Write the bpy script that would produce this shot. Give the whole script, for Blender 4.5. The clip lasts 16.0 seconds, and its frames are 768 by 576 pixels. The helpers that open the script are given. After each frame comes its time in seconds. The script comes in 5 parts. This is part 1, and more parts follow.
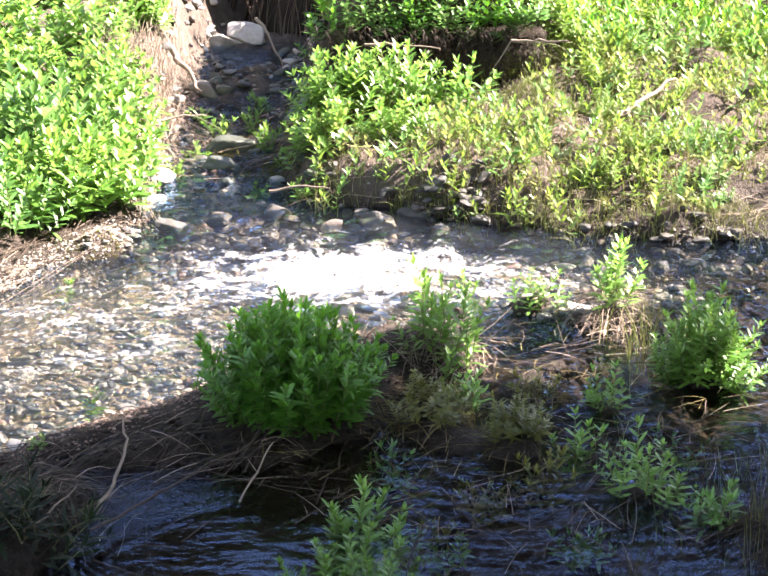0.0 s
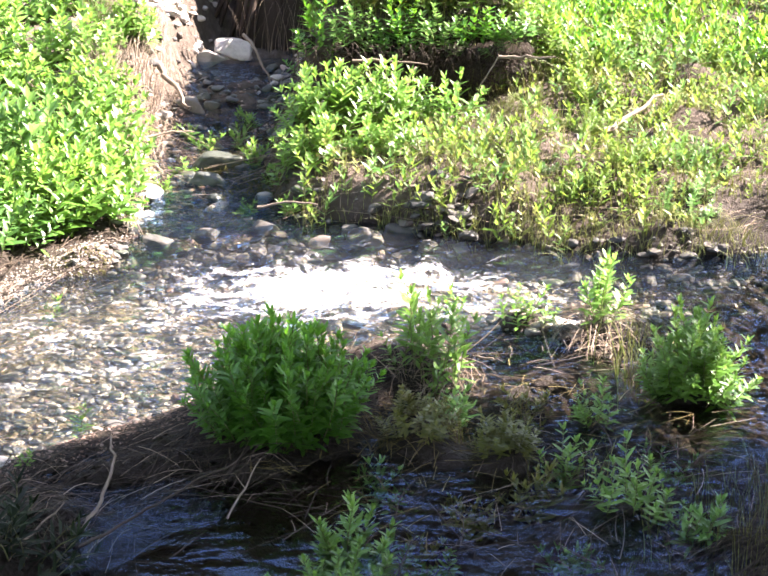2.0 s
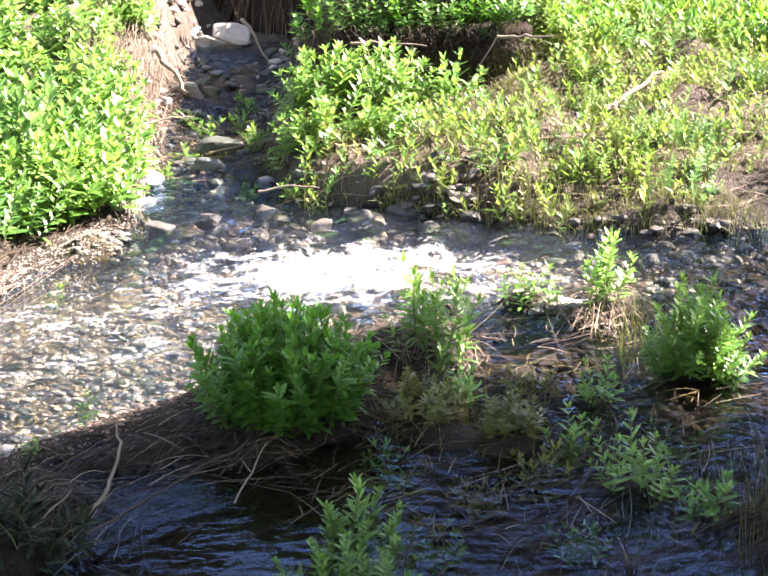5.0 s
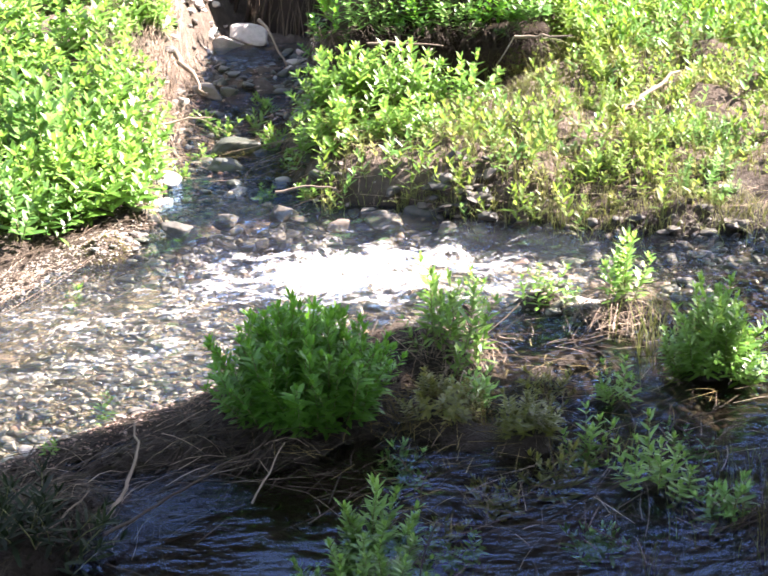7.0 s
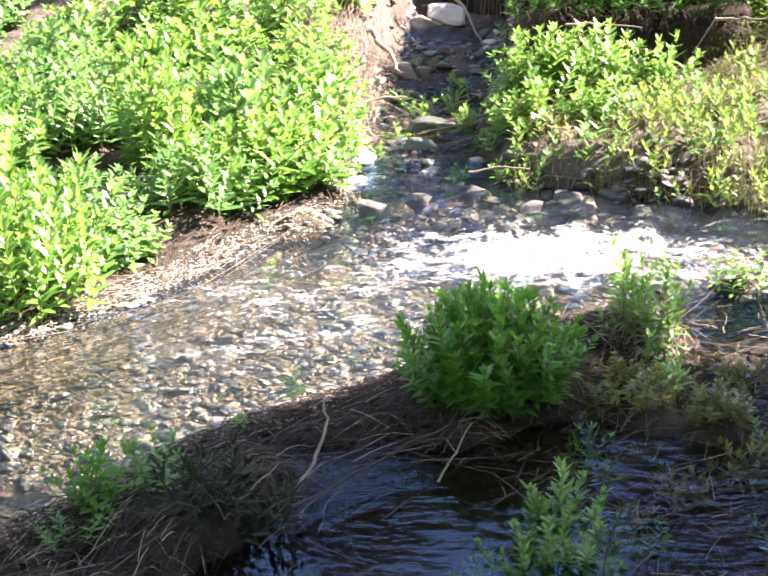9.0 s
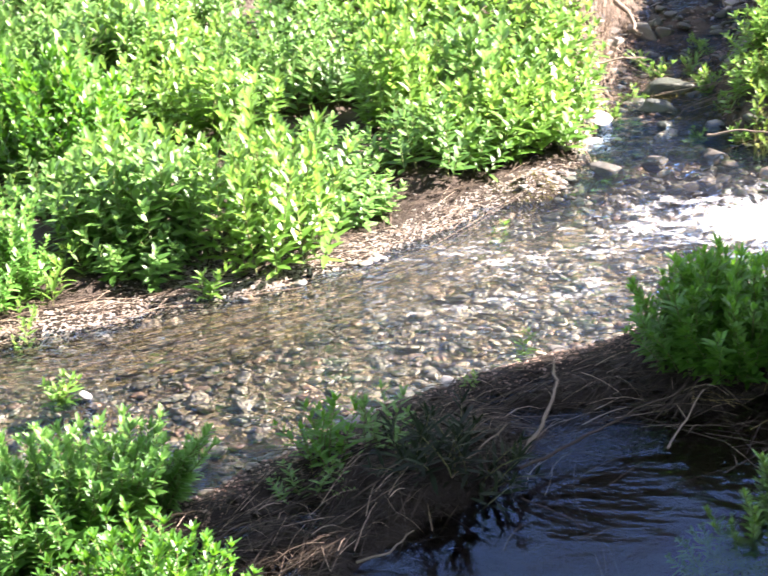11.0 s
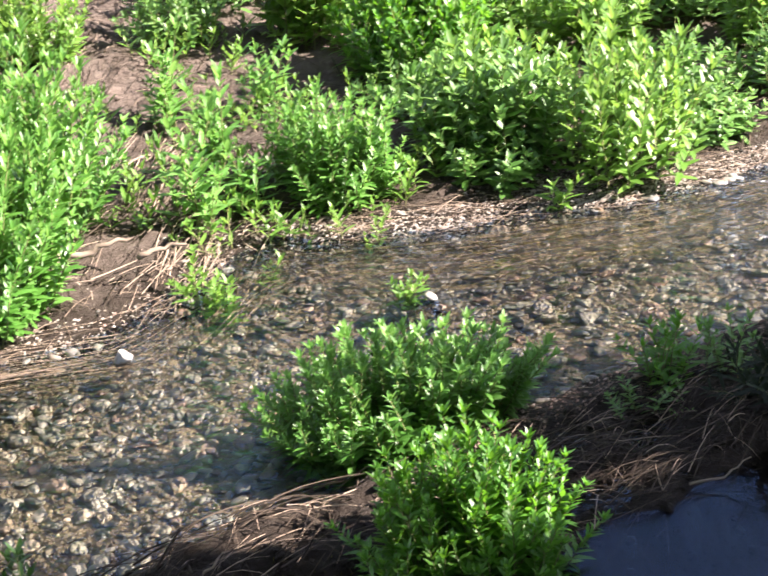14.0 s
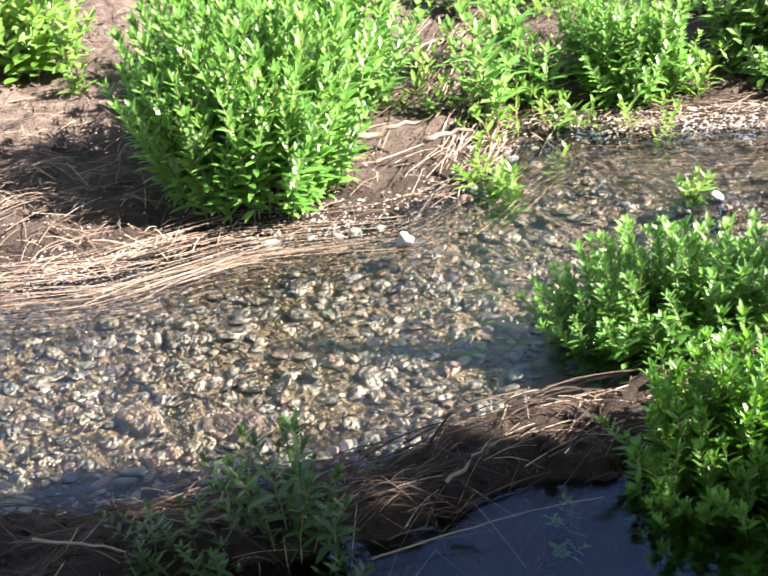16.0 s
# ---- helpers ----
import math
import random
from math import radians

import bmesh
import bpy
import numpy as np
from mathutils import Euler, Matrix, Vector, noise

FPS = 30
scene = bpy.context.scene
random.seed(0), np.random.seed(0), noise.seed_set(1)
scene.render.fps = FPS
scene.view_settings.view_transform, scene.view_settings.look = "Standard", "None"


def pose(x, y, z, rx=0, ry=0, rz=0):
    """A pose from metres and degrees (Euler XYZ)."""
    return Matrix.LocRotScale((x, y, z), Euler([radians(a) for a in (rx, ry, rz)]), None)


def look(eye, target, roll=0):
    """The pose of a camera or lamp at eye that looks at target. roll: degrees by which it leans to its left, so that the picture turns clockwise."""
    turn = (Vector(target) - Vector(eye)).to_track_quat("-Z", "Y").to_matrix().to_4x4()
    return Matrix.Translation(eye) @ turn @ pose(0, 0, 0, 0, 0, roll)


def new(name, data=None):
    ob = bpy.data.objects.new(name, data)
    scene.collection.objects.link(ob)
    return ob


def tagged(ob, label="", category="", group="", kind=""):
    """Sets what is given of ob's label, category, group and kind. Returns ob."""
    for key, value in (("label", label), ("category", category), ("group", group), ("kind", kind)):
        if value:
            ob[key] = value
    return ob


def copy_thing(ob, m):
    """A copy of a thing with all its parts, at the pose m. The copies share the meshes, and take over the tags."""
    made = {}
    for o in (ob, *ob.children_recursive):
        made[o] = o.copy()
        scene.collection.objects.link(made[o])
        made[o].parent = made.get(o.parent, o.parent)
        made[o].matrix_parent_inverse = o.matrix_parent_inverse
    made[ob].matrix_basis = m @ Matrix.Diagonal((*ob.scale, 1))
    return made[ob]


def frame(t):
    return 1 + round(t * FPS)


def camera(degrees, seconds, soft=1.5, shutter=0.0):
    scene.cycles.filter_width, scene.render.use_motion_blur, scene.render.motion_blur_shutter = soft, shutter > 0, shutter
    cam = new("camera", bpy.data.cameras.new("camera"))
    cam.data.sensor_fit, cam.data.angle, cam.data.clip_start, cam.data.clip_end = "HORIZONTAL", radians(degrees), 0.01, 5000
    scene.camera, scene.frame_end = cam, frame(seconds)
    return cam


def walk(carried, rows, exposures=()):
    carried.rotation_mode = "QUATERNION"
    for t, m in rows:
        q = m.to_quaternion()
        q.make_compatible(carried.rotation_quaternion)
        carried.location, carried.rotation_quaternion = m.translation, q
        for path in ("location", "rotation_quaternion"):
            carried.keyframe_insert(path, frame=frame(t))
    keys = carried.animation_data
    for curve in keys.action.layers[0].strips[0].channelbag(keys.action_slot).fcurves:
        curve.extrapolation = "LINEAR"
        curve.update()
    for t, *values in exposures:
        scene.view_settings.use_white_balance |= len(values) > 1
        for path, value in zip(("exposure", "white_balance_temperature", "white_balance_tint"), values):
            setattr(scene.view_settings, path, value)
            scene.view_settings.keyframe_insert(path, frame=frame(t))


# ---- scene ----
# The camera stands on the near bank, zoomed in, and pans to its left.
FOV, EYE = 24.0, 1.55
TREE_N = -0.66
cam = camera(FOV, 16.0, soft=1.7, shutter=0.4)
# seconds, yaw, 90 + pitch, roll
ROWS = [
    (0.0, 0.0, 70.0, -0.0),
    (0.5, -0.161, 69.923, -0.056),
    (1.0, -0.171, 70.036, 0.137),
    (1.5, 0.299, 69.986, 0.003),
    (2.0, -0.39, 70.502, -0.055),
    (2.5, -0.724, 70.379, 0.159),
    (3.0, -0.749, 70.33, 0.572),
    (3.5, -0.743, 70.136, 0.789),
    (4.0, -0.702, 70.042, 0.807),
    (6.5, -0.595, 69.86, 1.155),
    (7.0, -0.161, 69.956, 1.199),
    (7.5, 1.83, 69.906, 1.347),
    (8.0, 3.319, 69.863, 1.358),
    (10.5, 11.193, 68.754, 3.253),
    (11.0, 13.315, 68.604, 3.44),
    (11.5, 15.168, 68.459, 3.752),
    (12.0, 16.79, 68.201, 3.764),
    (12.5, 19.659, 67.954, 3.877),
    (13.0, 21.962, 67.345, 4.113),
    (13.5, 23.093, 66.868, 4.06),
    (14.0, 24.965, 66.52, 4.09),
    (14.5, 26.891, 65.729, 4.115),
    (15.0, 29.758, 64.977, 4.122),
    (15.5, 32.781, 64.442, 4.432),
    (16.0, 34.441, 63.741, 4.819),
]
walk(cam, [(t, pose(0, 0, EYE, rx, ry, rz)) for t, rz, rx, ry in ROWS],
     exposures=[(t, e, 7000, 25) for t, e in ((0.0, 3.40), (7.0, 3.40), (8.0, 3.46), (10.5, 3.46), (11.0, 3.24), (11.5, 3.02), (12.0, 2.88), (12.5, 2.76), (14.0, 2.64), (15.0, 2.70), (15.5, 2.80), (16.0, 2.98))])

# ---- light: clear sky, one sun from the right and slightly behind the scene ----
SUN = Vector((0.72, 0.24, 0.66)).normalized()
world = bpy.data.worlds.new("sky")
scene.world = world
world.use_nodes = True
wn = world.node_tree
sky = wn.nodes.new("ShaderNodeTexSky")
sky.sky_type, sky.sun_disc = "NISHITA", False
sky.altitude, sky.dust_density, sky.ozone_density = 1800.0, 0.9, 2.2
sky.sun_elevation = math.asin(SUN.z)
sky.sun_rotation = math.atan2(SUN.x, SUN.y)
haze = wn.nodes.new("ShaderNodeHueSaturation")
haze.inputs["Saturation"].default_value = 0.72
wn.links.new(sky.outputs[0], haze.inputs["Color"])
wn.links.new(haze.outputs[0], wn.nodes["Background"].inputs[0])
wn.nodes["Background"].inputs[1].default_value = 0.076
sun = new("sun", bpy.data.lights.new("sun", "SUN"))
sun.data.energy, sun.data.angle, sun.data.color = 5.0, radians(0.5), (1.0, 0.965, 0.91)
sun.matrix_world = look(SUN * 30, (0, 0, 0))


# ---- materials ----
class Mat:
    """A small helper round one node material."""

    def __init__(self, name):
        self.mat = bpy.data.materials.new(name)
        self.mat.use_nodes = True
        self.t = self.mat.node_tree
        self.t.nodes.clear()

    def add(self, kind, values=None, **links):
        n = self.t.nodes.new(kind)
        for k, v in (values or {}).items():
            n.inputs[k].default_value = v
        for k, v in links.items():
            self.t.links.new(v, n.inputs[k.replace("_", " ")])
        return n

    def link(self, a, b):
        self.t.links.new(a, b)

    def noise(self, scale, detail=4.0, rough=0.6, vec=None):
        n = self.add("ShaderNodeTexNoise", {"Scale": scale, "Detail": detail, "Roughness": rough})
        if vec is not None:
            self.link(vec, n.inputs["Vector"])
        return n.outputs["Fac"]

    def coords(self):
        return self.add("ShaderNodeTexCoord").outputs["Object"]

    def position(self):
        return self.add("ShaderNodeNewGeometry").outputs["Position"]

    def ramp(self, fac, stops):
        n = self.t.nodes.new("ShaderNodeValToRGB")
        e = n.color_ramp.elements
        while len(e) < len(stops):
            e.new(0.5)
        for el, (p, c) in zip(e, stops):
            el.position, el.color = p, (*c, 1) if len(c) == 3 else c
        self.link(fac, n.inputs["Fac"])
        return n.outputs["Color"]

    def mix(self, fac, a, b, mode="MIX"):
        n = self.t.nodes.new("ShaderNodeMix")
        n.data_type, n.blend_type = "RGBA", mode
        for sock, v in ((n.inputs[0], fac), (n.inputs[6], a), (n.inputs[7], b)):
            if isinstance(v, (int, float)):
                sock.default_value = v
            elif isinstance(v, tuple):
                sock.default_value = (*v, 1)
            else:
                self.link(v, sock)
        return n.outputs[2]

    def math(self, op, a, b=0.0, clamp=False):
        n = self.t.nodes.new("ShaderNodeMath")
        n.operation, n.use_clamp = op, clamp
        for i, v in ((0, a), (1, b)):
            if isinstance(v, (int, float)):
                n.inputs[i].default_value = v
            else:
                self.link(v, n.inputs[i])
        return n.outputs[0]

    def bump(self, height, strength, distance):
        n = self.add("ShaderNodeBump", {"Strength": strength, "Distance": distance})
        self.link(height, n.inputs["Height"])
        return n.outputs["Normal"]

    def principled(self, color, rough, normal=None, spec=0.5, **extra):
        n = self.t.nodes.new("ShaderNodeBsdfPrincipled")
        for k, v in (("Base Color", color), ("Roughness", rough), ("Normal", normal), ("Specular IOR Level", spec)):
            if v is None:
                continue
            if isinstance(v, tuple):
                n.inputs[k].default_value = (*v, 1)
            elif isinstance(v, (int, float)):
                n.inputs[k].default_value = v
            else:
                self.link(v, n.inputs[k])
        return n.outputs[0]

    def out(self, shader):
        o = self.t.nodes.new("ShaderNodeOutputMaterial")
        self.link(shader, o.inputs["Surface"])
        return self.mat

    def mix_shader(self, fac, a, b):
        n = self.t.nodes.new("ShaderNodeMixShader")
        if isinstance(fac, (int, float)):
            n.inputs[0].default_value = fac
        else:
            self.link(fac, n.inputs[0])
        self.link(a, n.inputs[1])
        self.link(b, n.inputs[2])
        return n.outputs[0]


def leaf_material(name, dark, mid, light, thin=0.30, rough=0.40, spec=0.48):
    m = Mat(name)
    island = m.add("ShaderNodeNewGeometry").outputs["Random Per Island"]
    whole = m.add("ShaderNodeObjectInfo").outputs["Random"]
    wide = m.noise(3.0, 2, vec=m.position())
    v = m.math("ADD", m.math("MULTIPLY", island, 0.55), m.math("MULTIPLY", whole, 0.2))
    v = m.math("ADD", v, m.math("MULTIPLY", m.math("SUBTRACT", wide, 0.38), 0.9), True)
    col = m.ramp(v, [(0.0, dark), (0.5, mid), (1.0, light)])
    fine = m.noise(160.0, 3, vec=m.coords())
    col = m.mix(m.math("MULTIPLY", fine, 0.35), col, m.mix(0.5, col, dark))
    yellow = m.math("GREATER_THAN", island, 0.994)
    col = m.mix(m.math("MULTIPLY", yellow, 0.55), col, (0.30, 0.26, 0.05))
    nor = m.bump(m.noise(220.0, 2, vec=m.coords()), 0.25, 0.002)
    body = m.principled(col, rough, nor, spec)
    tr = m.add("ShaderNodeBsdfTranslucent")
    glow = m.mix(0.55, col, light)
    hsv = m.add("ShaderNodeHueSaturation", {"Hue": 0.492, "Saturation": 1.12, "Value": 1.7})
    m.link(glow, hsv.inputs["Color"])
    m.link(hsv.outputs[0], tr.inputs["Color"])
    return m.out(m.mix_shader(thin, body, tr.outputs[0]))


def fibre_material(name, dark, light, rough=0.75, thin=0.0):
    m = Mat(name)
    island = m.add("ShaderNodeNewGeometry").outputs["Random Per Island"]
    n1 = m.noise(60.0, 4, vec=m.position())
    v = m.math("ADD", m.math("MULTIPLY", island, 0.7), m.math("MULTIPLY", n1, 0.35), True)
    col = m.ramp(v, [(0.0, dark), (1.0, light)])
    nor = m.bump(m.noise(400.0, 3, vec=m.position()), 0.4, 0.002)
    return m.out(m.principled(col, rough, nor, 0.10))


LEAF = leaf_material("leaf_green", (0.020, 0.070, 0.012), (0.074, 0.188, 0.034), (0.215, 0.370, 0.130))
LEAF_FRESH = leaf_material("leaf_fresh_green", (0.034, 0.100, 0.015), (0.098, 0.222, 0.034), (0.225, 0.372, 0.105), 0.36)
LEAF_BLUE = leaf_material("leaf_blue_green", (0.024, 0.095, 0.014), (0.060, 0.190, 0.026), (0.125, 0.290, 0.050), 0.40)
LEAF_COOL = leaf_material("leaf_cool_green", (0.020, 0.080, 0.013), (0.076, 0.215, 0.036), (0.225, 0.415, 0.130), 0.36)
LEAF_LIME = leaf_material("leaf_lime_green", (0.034, 0.080, 0.012), (0.100, 0.182, 0.028), (0.220, 0.318, 0.085), 0.36, 0.5, 0.25)
# darker copy of the green leaf, with shade in its colour, for near-edge plants
LEAF_SHADED = leaf_material("leaf_shaded_green", (0.010, 0.036, 0.008), (0.024, 0.074, 0.014), (0.055, 0.130, 0.030), 0.30)
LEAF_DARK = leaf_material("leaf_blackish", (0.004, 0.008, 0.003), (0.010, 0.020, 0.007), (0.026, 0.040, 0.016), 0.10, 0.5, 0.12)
GRASS = leaf_material("grass_green", (0.065, 0.098, 0.024), (0.140, 0.180, 0.048), (0.270, 0.270, 0.110), 0.4, 0.45)
STEM = fibre_material("green_stem", (0.06, 0.09, 0.025), (0.20, 0.20, 0.09), 0.5)
STRAW = fibre_material("dead_straw", (0.045, 0.032, 0.024), (0.38, 0.30, 0.225))
# wet straw, its darkest tone lowered to match the shade on the islets
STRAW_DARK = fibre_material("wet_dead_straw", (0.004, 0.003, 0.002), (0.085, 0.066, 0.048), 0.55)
BARK = fibre_material("bare_twig_bark", (0.08, 0.06, 0.043), (0.27, 0.22, 0.17))


LEAF_OLIVE = leaf_material("leaf_olive", (0.050, 0.072, 0.016), (0.110, 0.130, 0.026), (0.220, 0.210, 0.060), 0.25)
STRAW_OLIVE = fibre_material("olive_dead_blades", (0.05, 0.045, 0.015), (0.24, 0.19, 0.085))
MOSS = fibre_material("olive_moss", (0.04, 0.045, 0.010), (0.16, 0.15, 0.035), 0.8)
BARK_DARK = fibre_material("dark_bark", (0.008, 0.006, 0.005), (0.060, 0.045, 0.035), 0.85)


def ground_material():
    m = Mat("bank_soil")
    pos = m.position()
    n1 = m.noise(2.2, 5, 0.6, pos)
    n2 = m.noise(28.0, 6, 0.7, pos)
    n3 = m.noise(140.0, 4, 0.7, pos)
    col = m.ramp(n2, [(0.25, (0.045, 0.036, 0.029)), (0.55, (0.118, 0.098, 0.080)), (0.8, (0.25, 0.22, 0.185))])
    col = m.mix(m.ramp(n1, [(0.4, (0, 0, 0)), (0.65, (1, 1, 1))]), col, m.mix(0.5, col, (0.21, 0.17, 0.14)))
    col = m.mix(m.math("MULTIPLY", n3, 0.5), col, (0.06, 0.042, 0.03))
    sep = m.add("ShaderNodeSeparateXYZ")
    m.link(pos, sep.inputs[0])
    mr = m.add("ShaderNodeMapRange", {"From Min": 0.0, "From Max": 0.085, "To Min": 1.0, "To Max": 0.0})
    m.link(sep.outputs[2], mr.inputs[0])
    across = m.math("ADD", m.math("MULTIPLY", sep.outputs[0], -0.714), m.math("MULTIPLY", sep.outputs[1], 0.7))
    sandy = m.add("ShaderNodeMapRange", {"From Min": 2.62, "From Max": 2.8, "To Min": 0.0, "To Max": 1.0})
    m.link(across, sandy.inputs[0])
    # the near side is wet mud, blackened throughout to match its shade
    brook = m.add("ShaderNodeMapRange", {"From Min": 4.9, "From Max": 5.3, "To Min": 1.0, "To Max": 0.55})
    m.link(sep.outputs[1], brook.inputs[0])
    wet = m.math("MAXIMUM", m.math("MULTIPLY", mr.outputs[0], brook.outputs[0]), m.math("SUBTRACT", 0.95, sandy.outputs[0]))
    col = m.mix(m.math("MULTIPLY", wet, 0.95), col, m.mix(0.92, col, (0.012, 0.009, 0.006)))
    # upstream bank soil coloured darker in patches, for the shade between its plants
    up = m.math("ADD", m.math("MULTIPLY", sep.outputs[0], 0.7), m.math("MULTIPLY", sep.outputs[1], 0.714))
    bank_shade = m.add("ShaderNodeMapRange", {"From Min": 3.3, "From Max": 3.8, "To Min": 0.0, "To Max": 0.62})
    m.link(up, bank_shade.inputs[0])
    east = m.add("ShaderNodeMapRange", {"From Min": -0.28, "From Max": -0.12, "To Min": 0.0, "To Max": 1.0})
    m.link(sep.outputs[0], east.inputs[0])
    col = m.mix(m.math("MULTIPLY", m.math("MULTIPLY", bank_shade.outputs[0], east.outputs[0]), m.ramp(n1, [(0.30, (1, 1, 1)), (0.62, (0.35, 0.35, 0.35))])), col, (0.030, 0.023, 0.017))
    deep = m.add("ShaderNodeMapRange", {"From Min": -0.055, "From Max": -0.01, "To Min": 0.9, "To Max": 0.0})
    m.link(sep.outputs[2], deep.inputs[0])
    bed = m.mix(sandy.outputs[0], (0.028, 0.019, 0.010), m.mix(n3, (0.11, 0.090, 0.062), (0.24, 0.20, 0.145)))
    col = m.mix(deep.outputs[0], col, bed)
    rough = m.math("SUBTRACT", 0.9, m.math("MULTIPLY", wet, 0.45))
    h = m.math("ADD", n2, m.math("MULTIPLY", n3, 0.4))
    return m.out(m.principled(col, rough, m.bump(h, 0.9, 0.025), 0.10))


PALETTES = {
    "mixed": [(0.0, (0.10, 0.10, 0.092)), (0.18, (0.27, 0.255, 0.22)), (0.32, (0.15, 0.165, 0.15)), (0.48, (0.33, 0.29, 0.235)),
              (0.60, (0.25, 0.165, 0.13)), (0.70, (0.10, 0.105, 0.105)), (0.87, (0.37, 0.355, 0.32)), (1.0, (0.20, 0.185, 0.15))],
    "silt": [(0.0, (0.25, 0.22, 0.185)), (0.5, (0.32, 0.29, 0.25)), (1.0, (0.40, 0.365, 0.32))],
    "bed": [(0.0, (0.12, 0.105, 0.075)), (0.4, (0.20, 0.175, 0.125)), (0.7, (0.14, 0.135, 0.105)), (1.0, (0.28, 0.25, 0.20))],
    "pale": [(0.0, (0.40, 0.37, 0.33)), (0.5, (0.55, 0.52, 0.48)), (1.0, (0.48, 0.41, 0.36))],
    "mossy": [(0.0, (0.045, 0.055, 0.045)), (0.4, (0.080, 0.090, 0.080)), (0.7, (0.040, 0.050, 0.030)), (1.0, (0.11, 0.115, 0.105))],
    "rusty": [(0.0, (0.20, 0.12, 0.085)), (0.35, (0.34, 0.24, 0.18)), (0.6, (0.15, 0.10, 0.08)), (0.8, (0.42, 0.33, 0.27)), (1.0, (0.27, 0.15, 0.11))],
}


def stone_material(name, wet, k=1.0, palette="mixed"):
    m = Mat(name)
    island = m.add("ShaderNodeNewGeometry").outputs["Random Per Island"]
    whole = m.add("ShaderNodeObjectInfo").outputs["Random"]
    pick = m.math("FRACT", m.math("ADD", island, whole))
    pos = m.position()
    stops = PALETTES[palette]
    col = m.ramp(pick, [(p, tuple(k * c for c in q)) for p, q in stops])
    n1 = m.noise(70.0, 5, 0.65, pos)
    n2 = m.noise(14.0, 4, 0.6, pos)
    col = m.mix(0.45, col, m.ramp(n1, [(0.3, (0.35, 0.33, 0.30)), (0.7, (0.85, 0.82, 0.78))]), "MULTIPLY")
    if wet:
        col = m.mix(m.ramp(n2, [(0.50, (0, 0, 0)), (0.72, (0.4, 0.4, 0.4))]), col, (0.10, 0.095, 0.035))
    else:
        col = m.mix(m.ramp(n2, [(0.52, (0, 0, 0)), (0.75, (0.5, 0.5, 0.5))]), col, (0.16, 0.13, 0.10))
    return m.out(m.principled(col, 0.45 if wet else 0.7, m.bump(n1, 0.5, 0.006), 0.45))


def water_material():
    m = Mat("stream_water")
    pos = m.position()
    sep = m.add("ShaderNodeSeparateXYZ")
    m.link(pos, sep.inputs[0])
    # streaks drawn out along the flow
    flow = m.add("ShaderNodeMapping", {"Rotation": (0, 0, radians(-44)), "Scale": (0.55, 1.15, 1.0)})
    m.link(pos, flow.inputs["Vector"])
    small = m.noise(26.0, 4, 0.55, flow.outputs[0])
    fine = m.noise(80.0, 3, 0.6, flow.outputs[0])
    still = m.noise(6.0, 0.0, 0.5, pos)
    # the rapid lies below the mouth of the side brook
    off = m.add("ShaderNodeVectorMath", {1: (-0.08, 4.36, 0.0)})
    off.operation = "SUBTRACT"
    m.link(pos, off.inputs[0])
    fit = m.add("ShaderNodeVectorMath", {1: (1 / 1.1, 1 / 0.52, 0.0)})
    fit.operation = "MULTIPLY"
    m.link(off.outputs[0], fit.inputs[0])
    size = m.add("ShaderNodeVectorMath")
    size.operation = "LENGTH"
    m.link(fit.outputs[0], size.inputs[0])
    near = m.ramp(size.outputs["Value"], [(0.10, (1, 1, 1)), (0.95, (0, 0, 0))])
    # foam spread downstream, partly standing in for white glints on the ripples
    off2 = m.add("ShaderNodeVectorMath", {1: (-0.66, 4.0, 0.0)})
    off2.operation = "SUBTRACT"
    m.link(pos, off2.inputs[0])
    size2 = m.add("ShaderNodeVectorMath")
    size2.operation = "LENGTH"
    m.link(off2.outputs[0], size2.inputs[0])
    foam_glints = m.ramp(size2.outputs["Value"], [(0.2, (0.60, 0.60, 0.60)), (1.05, (0, 0, 0))])
    near = m.math("MAXIMUM", near, foam_glints)
    broad = m.noise(9.0, 3, 0.6, flow.outputs[0])
    # the stream ripples, the pools lie still
    along = m.math("ADD", m.math("MULTIPLY", sep.outputs[0], -0.714), m.math("MULTIPLY", sep.outputs[1], 0.7))
    run = m.add("ShaderNodeMapRange", {"From Min": 2.35, "From Max": 2.75, "To Min": 0.0, "To Max": 1.0})
    m.link(along, run.inputs[0])
    h = m.math("MULTIPLY", m.math("ADD", small, m.math("MULTIPLY", fine, 0.35)), run.outputs[0])
    up = m.math("ADD", m.math("MULTIPLY", sep.outputs[0], 0.7), m.math("MULTIPLY", sep.outputs[1], 0.714))
    drift = m.add("ShaderNodeMapRange", {"From Min": 1.7, "From Max": 2.4, "To Min": 0.03, "To Max": 0.36})
    m.link(up, drift.inputs[0])
    lazy = m.noise(26.0, 2.0, 0.5, flow.outputs[0])
    h = m.math("ADD", h, m.math("MULTIPLY", lazy, drift.outputs[0]))
    h = m.math("ADD", h, m.math("MULTIPLY", still, 0.012))
    nor = m.bump(h, 0.9, 0.018)
    fres = m.add("ShaderNodeFresnel", {"IOR": 1.33})
    m.link(nor, fres.inputs["Normal"])
    # reflection dimmed and tinted blue, so the sky's colour is put in here
    gloss = m.add("ShaderNodeBsdfGlossy", {"Roughness": 0.01, "Color": (0.38, 0.62, 0.97, 1)})
    m.link(nor, gloss.inputs["Normal"])
    clear = m.add("ShaderNodeBsdfTransparent", {"Color": (0.94, 0.94, 0.87, 1)})
    body = m.mix_shader(fres.outputs[0], clear.outputs[0], gloss.outputs[0])
